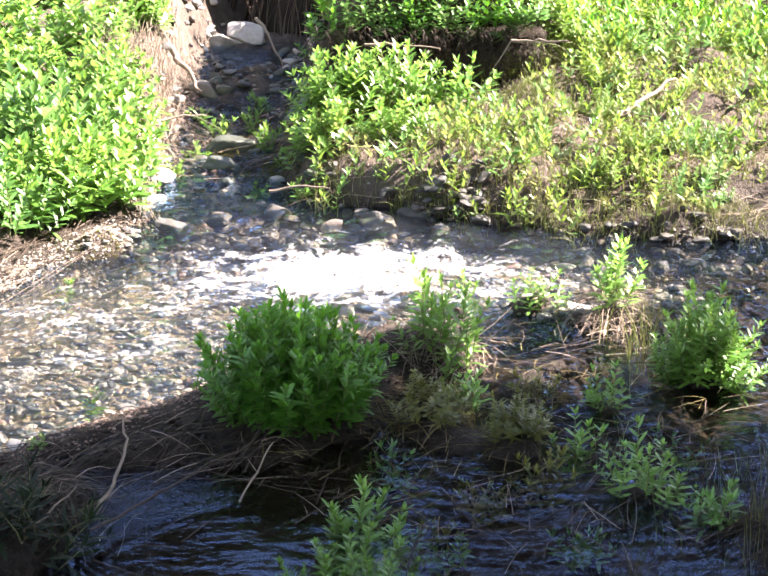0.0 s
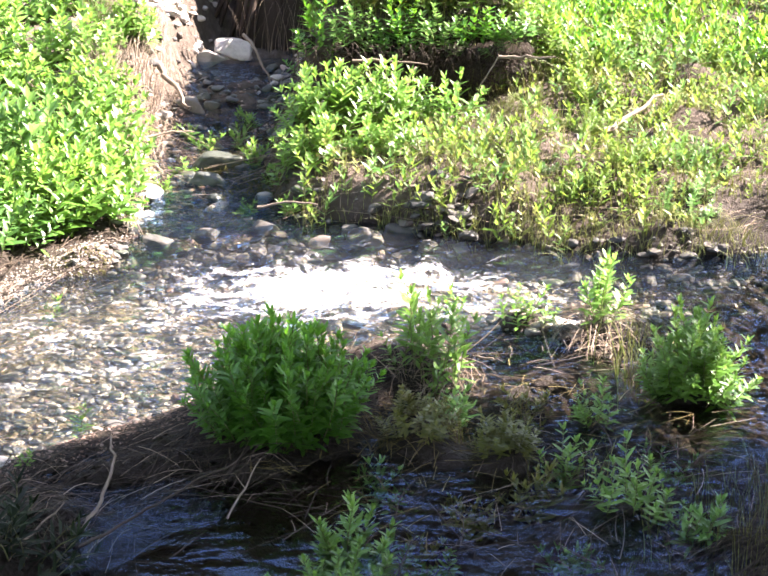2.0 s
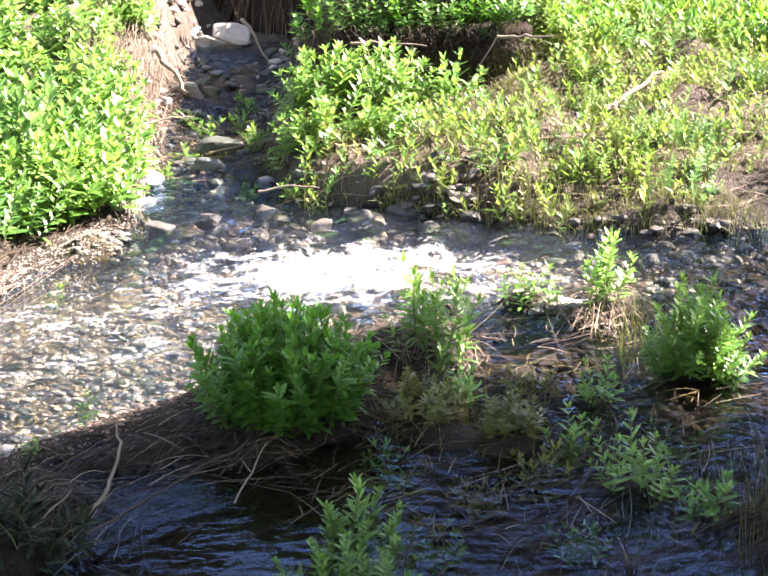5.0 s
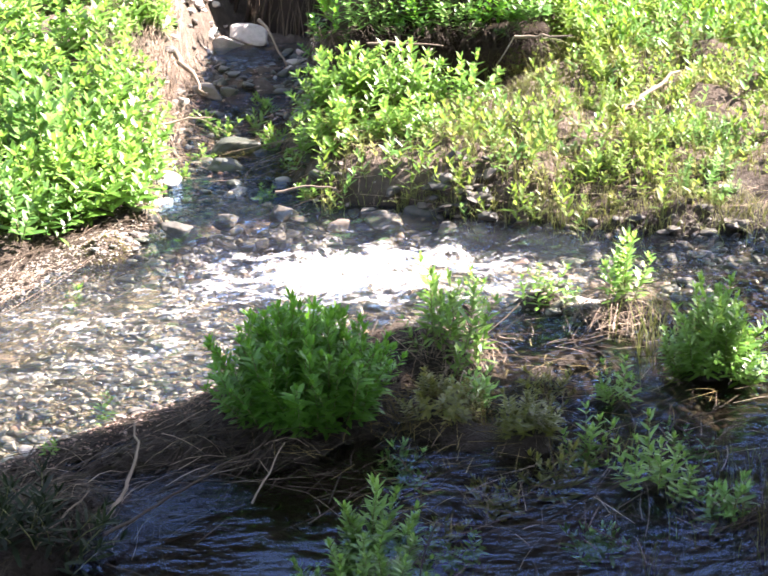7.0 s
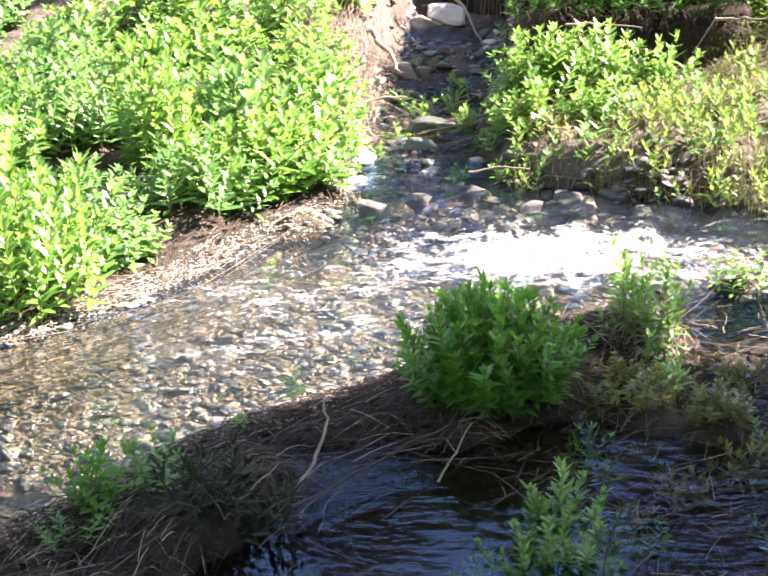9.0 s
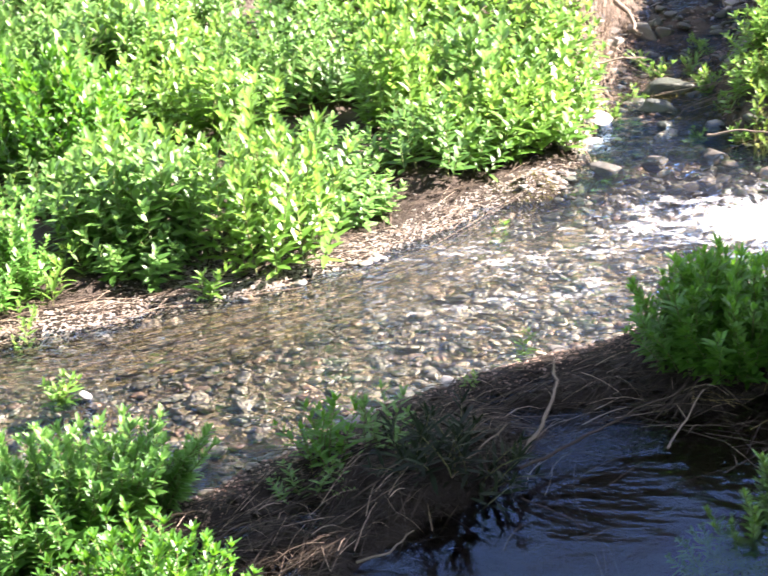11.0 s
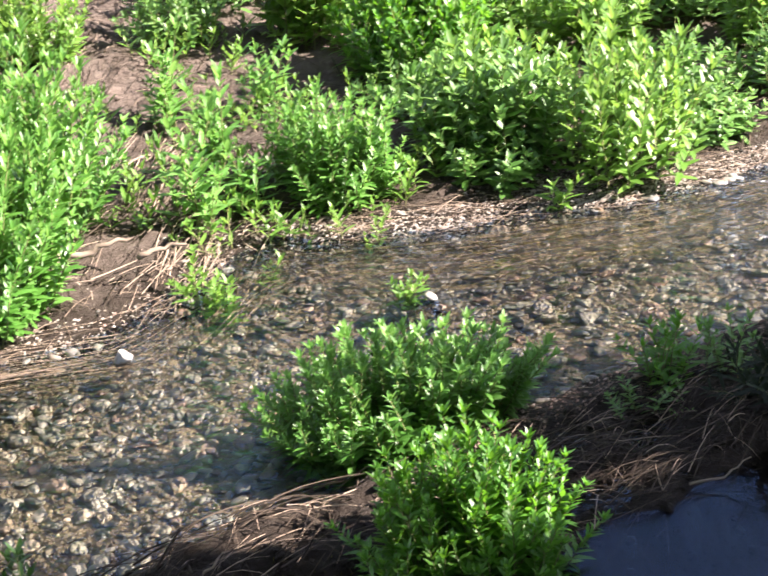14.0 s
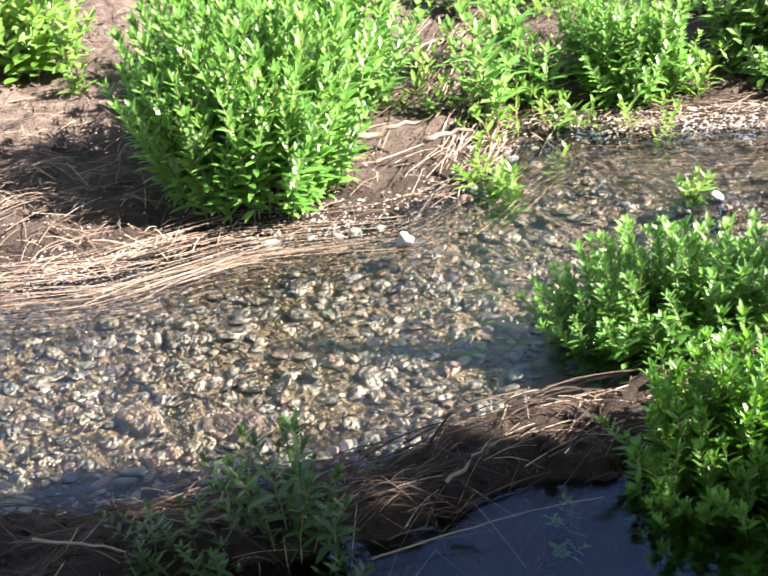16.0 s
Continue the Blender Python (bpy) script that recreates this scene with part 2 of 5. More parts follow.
    froth = m.noise(60.0, 5, 0.7, pos)
    foam_n = m.math("ADD", m.math("MULTIPLY", small, 0.30), m.math("MULTIPLY", froth, 0.40))
    foam_n = m.math("ADD", foam_n, m.math("MULTIPLY", broad, 0.30))
    edge = m.math("SUBTRACT", 0.70, m.math("MULTIPLY", near, 0.295))
    mask = m.math("MULTIPLY", m.math("SUBTRACT", foam_n, edge), 4.0, True)
    # small bubbles carried down from the rapid
    mist = m.math("MULTIPLY", m.math("MULTIPLY", near, broad), 0.03)
    mask = m.math("MAXIMUM", mask, mist)
    mask = m.math("MULTIPLY", mask, run.outputs[0])
    foam = m.principled((0.86, 0.88, 0.88), 0.6, nor, 0.3)
    return m.out(m.mix_shader(m.math("MULTIPLY", mask, 0.82), body, foam))


SOIL, WATER = ground_material(), water_material()
PEBBLE, ROCK, MOSSY = stone_material("wet_pebbles", True, 0.95), stone_material("dry_stone", False), stone_material("mossy_wet_stone", True, 1.0, "mossy")
BEDGRIT = stone_material("olive_bed_grit", True, 1.0, "bed")
SILT = stone_material("dry_silt", False, 1.0, "silt")
PALESTONE = stone_material("pale_stone", False, 1.0, "pale")
DARKSTONE = stone_material("dark_broken_stone", False, 0.28)
# near-black soil that carries the hollow's shade in its colour
SHADE_SOIL = fibre_material("shade_black_soil", (0.004, 0.003, 0.002), (0.030, 0.021, 0.014), 0.9)
RUSTY = stone_material("rusty_grit", False, 1.0, "rusty")


# ---- mesh helpers ----
def make_mesh(name, verts, tris, mats, index=None, smooth=True):
    me = bpy.data.meshes.new(name)
    verts, tris = np.asarray(verts, dtype=np.float32), np.asarray(tris, dtype=np.int32)
    me.vertices.add(len(verts))
    me.vertices.foreach_set("co", verts.ravel())
    me.loops.add(len(tris) * 3)
    me.loops.foreach_set("vertex_index", tris.ravel())
    me.polygons.add(len(tris))
    me.polygons.foreach_set("loop_start", np.arange(0, len(tris) * 3, 3, dtype=np.int32))
    for m in mats:
        me.materials.append(m)
    if index is not None:
        me.polygons.foreach_set("material_index", np.asarray(index, dtype=np.int32))
    me.polygons.foreach_set("use_smooth", np.full(len(tris), smooth, dtype=bool))
    me.update(calc_edges=True)
    me.validate()
    return me


def thing(name, place, label, category, group="", kind=""):
    ob = new(name)
    ob.location = place
    ob.empty_display_size = 0.05
    return tagged(ob, label, category, group, kind)


def solid(name, me, label, category, group="", kind="", place=(0, 0, 0)):
    ob = new(name, me)
    ob.location = place
    return tagged(ob, label, category, group, kind)


def part(name, me, parent, local=None, label=""):
    ob = new(name, me)
    ob.parent = parent
    if local is not None:
        ob.matrix_local = local
    return tagged(ob, label)


TABLE = np.random.RandomState(5).rand(256, 256)


def value_noise(x, y, scale, octaves=3):
    """Smooth noise from -1 to 1 over the plan."""
    total, amp, norm = 0.0, 1.0, 0.0
    for k in range(octaves):
        u, v = np.asarray(x) * scale + 17.3 * k, np.asarray(y) * scale + 5.1 * k
        i, j = np.floor(u).astype(int), np.floor(v).astype(int)
        fu, fv = u - i, v - j
        fu, fv = fu * fu * (3 - 2 * fu), fv * fv * (3 - 2 * fv)
        t = lambda a, b: TABLE[a % 256, b % 256]
        total = total + amp * ((t(i, j) * (1 - fu) + t(i + 1, j) * fu) * (1 - fv) + (t(i, j + 1) * (1 - fu) + t(i + 1, j + 1) * fu) * fv)
        norm, amp, scale = norm + amp, amp * 0.5, scale * 2.1
    return 2 * total / norm - 1


def step(a, b, x):
    t = np.clip((np.asarray(x) - a) / (b - a), 0, 1)
    return t * t * (3 - 2 * t)


# ---- the plan: s runs up the stream, n across it towards the far bank; z = 0 is the water ----
FAR = np.array([(-3, 3.5), (-0.3, 3.36), (-0.07, 3.32), (0.24, 3.40), (0.58, 3.37), (0.77, 3.51), (0.96, 3.73), (1.39, 3.59), (1.87, 3.54),
                (2.28, 3.57), (2.60, 3.67), (2.87, 3.70), (3.15, 3.62), (3.43, 3.42), (3.66, 2.90), (4.04, 2.50), (4.4, 2.3), (9, 0.6)])
NEAR = np.array([(-3, 2.6), (-0.26, 2.54), (0.07, 2.52), (0.42, 2.56), (0.68, 2.63), (1.14, 2.64), (1.36, 2.70), (1.77, 2.78), (2.29, 2.76),
                 (2.91, 2.80), (3.05, 2.72), (3.2, 2.40), (9, 1.5)])
POOL = np.array([(-3, 2.1), (0.31, 2.22), (0.52, 2.28), (0.74, 2.30), (1.0, 2.16), (1.39, 2.29), (1.66, 2.37), (1.8, 2.46), (2.0, 2.47),
                 (2.17, 2.33), (2.39, 2.36), (2.7, 2.52), (3.0, 2.60), (3.2, 2.60), (9, 1.9)])
# mounds of mud and matted straw: x, y, radius, height
MOUNDS = [(0.56, 4.06, 0.15, 0.09), (0.36, 4.13, 0.11, 0.09), (0.12, 3.77, 0.12, 0.10), (0.71, 3.68, 0.09, 0.06), (0.10, 3.44, 0.12, 0.068),
          (0.28, 3.32, 0.09, 0.066), (0.50, 3.13, 0.11, 0.066), (0.46, 3.52, 0.08, 0.06), (-0.05, 2.84, 0.15, 0.08), (0.86, 2.78, 0.24, 0.20),
          (-0.66, 2.88, 0.11, 0.02), (-0.72, 4.52, 0.12, 0.075), (0.80, 4.66, 0.12, 0.06), (-1.5, 3.16, 0.10, 0.055), (0.20, 2.92, 0.12, 0.06), (0.99, 5.38, 0.09, 0.07), (1.05, 5.80, 0.10, 0.08)]


def sn(x, y):
    return 0.7 * x + 0.714 * y, -0.714 * x + 0.7 * y


def xy(s, n):
    return 0.7 * s - 0.714 * n, 0.714 * s + 0.7 * n


def far_edge(s):
    return np.interp(s, FAR[:, 0], FAR[:, 1])


def brook_x(y):
    return np.interp(y, (4.6, 5.3, 6.1, 6.6, 9), (-0.42, -0.50, -0.50, -0.42, -0.3))


def brook_bed(y):
    return np.interp(y, (4.65, 4.95, 5.3, 6.0, 6.8), (-0.06, 0.0, 0.03, 0.07, 0.10))


def height(x, y):
    x, y = np.asarray(x, float), np.asarray(y, float)
    s, n = sn(x, y)
    wob = 0.03 * value_noise(x, y, 7.0) + 0.05 * value_noise(x, y, 3.0) * step(2.9, 3.3, s)
    far = far_edge(s) + wob
    near = np.interp(s, NEAR[:, 0], NEAR[:, 1]) + wob
    pool = np.interp(s, POOL[:, 0], POOL[:, 1]) + wob
    h = -0.065 + 0.012 * value_noise(x, y, 4.0)
    # far bank, higher and steeper upstream
    d = n - far
    up = step(3.0, 3.5, s)
    bank = (0.062 + 0.025 * up) * step(-0.05, 0.05 + 0.03 * up, d) + (0.04 + 0.06 * up) * step(0.04, 0.34, d)
    bank = bank + np.clip(d - 0.3, 0, 60) * (0.05 + 0.02 * up) + np.clip(d - 12, 0, 400) * 0.10
    h = h + bank
    # island between stream and pools
    h = h - 0.07 * step(2.45, 2.2, n) * step(1.2, 1.5, n)
    # half-drowned mats of the marsh, and the gravel shelf along the islet
    h = h + (0.085 + 0.08 * value_noise(x, y, 6.0)) * step(2.15, 2.45, s) * step(3.35, 3.0, s) * step(2.5, 2.3, n) * step(1.3, 1.6, n)
    h = h + 0.078 * step(0.17, 0.04, n - near) * step(-0.1, 0.0, n - near) * step(2.6, 2.3, s) * step(0.8, 1.1, s)
    isl = step(-0.03, 0.10, near - n) * step(-0.03, 0.10, n - pool)
    h = h * (1 - isl) - 0.065 * isl + isl * (0.076 + 0.018 * step(1.0, 0.5, s) + 0.038 * value_noise(x, y, 5.0) + 0.040 * value_noise(x, y, 16.0))
    for mx, my, r, a in MOUNDS:
        h = h + (a + 0.015 * step(2.45, 2.2, -0.714 * mx + 0.7 * my)) * np.exp(-((x - mx) ** 2 + (y - my) ** 2) / (r * r * 0.7)) * (1 + 0.25 * value_noise(x, y, 9.0))
    # near bank under the camera
    h = h + 0.13 * step(1.55, 1.0, n) + np.clip(-6 - n, 0, 400) * 0.08
    # side brook
    w = 0.17 + 0.05 * value_noise(x * 0 + 3, y, 3.0) + 0.05 * step(5.6, 6.2, y)
    inside = step(w + 0.10, w - 0.02, np.abs(x - brook_x(y) - 0.04 * value_noise(x, y, 6.0))) * step(4.5, 4.7, y) * step(7.25, 7.0, y)
    h = h * (1 - inside) + (brook_bed(y) - 0.02 + 0.015 * value_noise(x, y, 12.0)) * inside
    h = h + 0.30 * step(7.05, 7.35, y) * step(0.42, 0.22, np.abs(x + 0.35)) * step(8.5, 7.6, y)
    # shaded hollow and the higher terrace behind the brookside clump
    h = h + 0.23 * step(5.84, 5.90, y - 0.12 * (x - 0.3)) * step(-0.26, -0.12, x) * step(0.72, 0.42, x) * step(9.5, 7.5, y)
    h = h - 0.13 * np.exp(-((x - 0.14) / 0.30) ** 4 - ((y - 5.73) / 0.12) ** 2)
    # clods
    dry = step(0.0, 0.05, h)
    h = h + dry * (0.022 * value_noise(x, y, 14.0) + 0.014 * value_noise(x, y, 38.0, 2) + 0.03 * value_noise(x, y, 4.0) * step(0.05, 0.3, d))
    return h


def lie(x, y):
    return float(height(x, y))


def span(a, b, fine, out, grow=1.35):
    mid = list(np.arange(a, b + fine / 2, fine))
    lo, hi, d = [], [], fine
    p, q = a, b
    while q < out:
        d *= grow
        p, q = p - d, q + d
        lo.insert(0, p), hi.append(q)
    return np.array(lo + mid + hi)


def grid_mesh(name, xs, ys, zfun, mat):
    X, Y = np.meshgrid(xs, ys)
    V = np.stack([X, Y, zfun(X, Y)], -1).reshape(-1, 3)
    i = np.arange(len(ys) - 1)[:, None] * len(xs) + np.arange(len(xs) - 1)[None]
    i = i.ravel()
    T = np.concatenate([np.stack([i, i + 1, i + len(xs) + 1], 1), np.stack([i, i + len(xs) + 1, i + len(xs)], 1)])
    return make_mesh(name, V, T, [mat])


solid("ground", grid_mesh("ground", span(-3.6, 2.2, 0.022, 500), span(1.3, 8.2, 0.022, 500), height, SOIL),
      "brown moist soil of the stream banks and bed, shade in its colour", "ground", kind="structure")


def water_height(x, y):
    s, n = sn(x, y)
    rough = np.exp(-(((x + 0.05) / 0.55) ** 2 + ((y - 4.5) / 0.32) ** 2))
    run = step(2.5, 2.9, n)
    return 0.045 * rough * value_noise(x, y, 13.0) + 0.004 * run * value_noise(x, y, 16.0) + 0.02 * step(4.25, 4.75, y) * step(0.5, -0.1, np.abs(x + 0.1) - 0.4)


solid("water", grid_mesh("water", np.arange(-5.5, 4.5, 0.034), np.arange(0.8, 5.2, 0.034), water_height, WATER),
      "clear shallow running water with white foam at the rapid", "water", kind="structure")
BY = np.arange(4.9, 7.2, 0.025)
solid("brook_water", grid_mesh("brook_water", np.arange(-0.85, 0.0, 0.025), BY,
      lambda x, y: brook_bed(y) - 0.010 + 0.008 * value_noise(x, y, 15.0), WATER),
      "thin clear water of the side brook over stones", "water", kind="structure")


# ---- plants ----
LEAF_U = np.array([0.0, 0.32, 0.76])
LEAF_W = np.array([0.16, 1.0, 0.74])


def add_leaf(V, T, base, out, up, length, width, bend, fold=0.25):
    """One folded lanceolate blade from base along out, curling towards up."""
    side = np.cross(out, up)
    side /= np.linalg.norm(side) + 1e-9
    upn = np.cross(side, out)
    b = len(V)
    for k in range(3):
        u, w = LEAF_U[k], LEAF_W[k] * width / 2
        c = base + out * (length * u) + upn * (-bend * length * u * u)
        V.append(c + side * w + upn * (fold * w))
        V.append(c)
        V.append(c - side * w + upn * (fold * w))
    V.append(base + out * length + upn * (-bend * length))
    for k in (0, 3):
        for j in (0, 1):
            a, c = b + k + j, b + k + j + 3
            T.append((a, a + 1, c + 1))
            T.append((a, c + 1, c))
    T.append((b + 6, b + 7, b + 9))
    T.append((b + 7, b + 8, b + 9))


def add_tube(V, T, path, radii, sides=4):
    path = np.asarray(path, float)
    b = len(V)
    for k, p in enumerate(path):
        d = path[min(k + 1, len(path) - 1)] - path[max(k - 1, 0)]
        d = d / (np.linalg.norm(d) + 1e-9)
        a = np.cross(d, (0.31, 0.83, 0.47))
        a /= np.linalg.norm(a) + 1e-9
        c = np.cross(d, a)
        for j in range(sides):
            t = 2 * math.pi * j / sides
            V.append(p + radii[k] * (math.cos(t) * a + math.sin(t) * c))
    for k in range(len(path) - 1):
        for j in range(sides):
            p, q = b + k * sides + j, b + k * sides + (j + 1) % sides
            T.append((p, q, q + sides))
            T.append((p, q + sides, p + sides))


def shoot_arrays(rng, tall, nodes, leaf, width, bare=0.25, pairs=2, lean=0.15, tuft=5, thick=0.0022):
    """A leafy upright shoot of that height: stem, leaves up the stem and a tuft at its tip."""
    V, T, L = [], [], []
    az = rng.uniform(0, 2 * math.pi)
    tip = np.array([math.cos(az) * lean * tall, math.sin(az) * lean * tall, tall])
    at = lambda u: np.array([tip[0] * u * u, tip[1] * u * u, tall * u])
    add_tube(V, T, [at(u) for u in (0, 0.35, 0.7, 1.0)], [thick, thick * 0.9, thick * 0.7, thick * 0.4], 3)
    stem_faces = len(T)
    turn = rng.uniform(0, 6.28)
    for k in range(nodes):
        u = bare + (0.97 - bare) * (k + 0.5) / nodes
        size = (0.65 + 0.5 * math.sin(math.pi * min(1, 0.25 + 0.75 * u))) * rng.uniform(0.8, 1.15)
        size *= 1.0 if u < 0.8 else 0.8
        rise = radians(rng.uniform(12, 38) + 32 * u)
        for j in range(pairs):
            a = turn + k * 1.57 + j * 2 * math.pi / pairs + rng.uniform(-0.35, 0.35)
            out = np.array([math.cos(a) * math.cos(rise), math.sin(a) * math.cos(rise), math.sin(rise)])
            L.append((at(u), out, leaf * size, width * size, rng.uniform(-0.1, 0.45)))
    for j in range(tuft):
        a = turn + j * 2.4
        rise = radians(rng.uniform(45, 82))
        out = np.array([math.cos(a) * math.cos(rise), math.sin(a) * math.cos(rise), math.sin(rise)])
        L.append((at(0.98), out, leaf * rng.uniform(0.5, 0.85), width * 0.7, rng.uniform(-0.05, 0.25)))
    stem = np.array(V), np.array(T)
    for base, out, ln, wd, bend in L:
        add_leaf(V, T, base, out, np.array([0, 0, 1.0]), ln, wd, bend)
    index = np.ones(len(T), int)
    index[:stem_faces] = 0
    return np.array(V), np.array(T), index, stem, L


def variants(seed, count, **kw):
    rng = random.Random(seed)
    return [shoot_arrays(rng, **kw) for _ in range(count)]


BROAD = variants(1, 7, tall=0.26, nodes=7, leaf=0.066, width=0.0185, bare=0.22)
NARROW = variants(2, 7, tall=0.26, nodes=12, leaf=0.047, width=0.0125, bare=0.12, pairs=3, tuft=7)
LUSH = variants(3, 7, tall=0.30, nodes=7, leaf=0.076, width=0.0255, bare=0.14)
DROOP = variants(7, 6, tall=0.22, nodes=5, leaf=0.095, width=0.0125, bare=0.10, lean=0.3)
FINE = variants(5, 7, tall=0.26, nodes=11, leaf=0.052, width=0.0160, bare=0.12, tuft=7)
DENSE = variants(8, 7, tall=0.26, nodes=13, leaf=0.040, width=0.0112, bare=0.10, pairs=3, tuft=8)
SPRIG = variants(6, 7, tall=0.26, nodes=7, leaf=0.054, width=0.0145, bare=0.18, tuft=5)
SHORT = variants(4, 8, tall=0.09, nodes=4, leaf=0.040, width=0.0105, bare=0.1, tuft=4, lean=0.4, thick=0.0016)
MESHES = {}


def shoot_mesh(key, arrays, leaf_mat):
    name = key + "_" + leaf_mat.name
    if name not in MESHES:
        MESHES[name] = [make_mesh("shoot", v, t, [STEM, leaf_mat], i) for v, t, i, _, _ in arrays]
    return MESHES[name]


def single_leaf(leaf_mat, bend, ratio):
    """A blade one metre long along x, for plants whose leaves are parts."""
    key = ("leaf", leaf_mat.name, round(bend * 4), round(ratio * 20))
    if key not in MESHES:
        V, T = [], []
        add_leaf(V, T, np.zeros(3), np.array([1.0, 0, 0]), np.array([0, 0, 1.0]), 1.0, ratio, bend)
        MESHES[key] = make_mesh("leaf", V, T, [leaf_mat])
    return MESHES[key]


def stem_mesh(style, k):
    if ("stem", style, k) not in MESHES:
        v, t = KINDS[style][k][3]
        MESHES[("stem", style, k)] = make_mesh("stem", v, t, [STEM])
    return MESHES[("stem", style, k)]


KINDS = {"broad": BROAD, "narrow": NARROW, "lush": LUSH, "fine": FINE, "short": SHORT, "sprig": SPRIG, "droop": DROOP, "dense": DENSE}


def bush(name, x, y, rx, ry, tall, count, style, leaf_mat, label, category, group="", seed=0, spread=0.55, rot=0.0, base=0.30, leaves=False):
    """A clump of leafy shoots that fan out from a patch of ground, each shoot a part."""
    rng = random.Random(seed * 7919 + int(x * 1000) + int(y * 100))
    top = thing(name, (x, y, lie(x, y)), label, category, group)
    ref = {"broad": 0.26, "narrow": 0.26, "lush": 0.30, "fine": 0.26, "short": 0.09, "sprig": 0.26, "droop": 0.22, "dense": 0.26}[style]
    meshes = KINDS[style] if leaves else shoot_mesh(style, KINDS[style], leaf_mat)
    for k in range(count):
        r, a = math.sqrt((k + 0.5) / count), k * 2.39996 + rng.uniform(-0.3, 0.3)
        ux, uy = r * math.cos(a), r * math.sin(a)
        lx, ly = ux * rx, uy * ry
        c, s_ = math.cos(rot), math.sin(rot)
        lx, ly = lx * c - ly * s_, lx * s_ + ly * c
        bx, by = lx * (1 - base), ly * (1 - base)
        z = lie(x + bx, y + by) - top.location.z - 0.012
        hgt = tall * (1 - 0.38 * r * r) * rng.uniform(0.78, 1.12)
        tx, ty = (lx - bx) * spread * 2 + rng.uniform(-0.02, 0.02), (ly - by) * spread * 2 + rng.uniform(-0.02, 0.02)
        axis = Vector((tx, ty, hgt * 0.9)).normalized()
        q = axis.to_track_quat("Z", "Y").to_matrix().to_4x4() @ Matrix.Rotation(rng.uniform(0, 6.28), 4, "Z")
        k_ = hgt / ref
        wide = k_ ** 0.5
        m = Matrix.Translation((bx, by, z)) @ q @ Matrix.Diagonal((wide, wide, k_, 1))
        pick = rng.randrange(len(meshes))
        if not leaves:
            part("shoot", meshes[pick], top, m)
            continue
        stalk = part("stem", stem_mesh(style, pick), top, m)
        for at, out, ln, wd, bend in KINDS[style][pick][4]:
            o = Vector(out)
            side = o.cross(Vector((0, 0, 1))).normalized()
            f = Matrix((o, -side, side.cross(o))).transposed().to_4x4()
            part("leaf", single_leaf(leaf_mat, bend, wd / ln), stalk, Matrix.Translation(at) @ f @ Matrix.Diagonal((ln, ln, ln, 1)))
    return top


def scatter(name, style, leaf_mat, places, label, category, seed=0):
    """Many small plants that nobody could count, as one mesh of kind stuff. places: x, y, height."""
    rng = random.Random(seed)
    ref = {"broad": 0.26, "narrow": 0.26, "lush": 0.30, "fine": 0.26, "short": 0.09, "sprig": 0.26, "droop": 0.22, "dense": 0.26}[style]
    VV, TT, II, n = [], [], [], 0
    P = np.array([(x, y) for x, y, _ in places])
    Z = height(P[:, 0], P[:, 1])
    for (x, y, h), z in zip(places, Z):
        v, t, i, _, _ = rng.choice(KINDS[style])
        a, k = rng.uniform(0, 6.28), h / ref
        tilt = Matrix.Rotation(rng.uniform(-0.35, 0.35), 3, "X") @ Matrix.Rotation(a, 3, "Z")
        wide = k ** 0.5 if style != "short" else k ** 0.8
        R = np.array(tilt) @ np.diag((wide, wide, k))
        VV.append(v @ R.T + (x, y, z - 0.006))
        TT.append(t + n)
        II.append(i)
        n += len(v)
    return solid(name, make_mesh(name, np.concatenate(VV), np.concatenate(TT), [STEM, leaf_mat], np.concatenate(II)),
                 label, category, kind="stuff")


def fibres_mesh(name, paths, radius, mat, taper=0.35):
    """Thin three-sided strands. paths: count x rings x 3; radius: per strand."""
    P = np.asarray(paths, float)
    N, K, _ = P.shape
    d = np.gradient(P, axis=1)
    d /= np.linalg.norm(d, axis=2, keepdims=True) + 1e-9
    a = np.cross(d, np.array([0.13, 0.21, 0.97]))
    a /= np.linalg.norm(a, axis=2, keepdims=True) + 1e-9
    c = np.cross(d, a)
    r = np.asarray(radius)[:, None, None] * np.linspace(1, taper, K)[None, :, None]
    rings = [P + r * (math.cos(t) * a + 0.6 * math.sin(t) * c) for t in (0.0, 2.094, 4.189)]
    V = np.stack(rings, 2).reshape(-1, 3)
    base = (np.arange(N)[:, None] * K + np.arange(K - 1)[None]).ravel() * 3
    T = []
    for j in range(3):
        p, q = base + j, base + (j + 1) % 3
        T += [np.stack([p, q, q + 3], 1), np.stack([p, q + 3, p + 3], 1)]
    return make_mesh(name, V, np.concatenate(T), [mat])


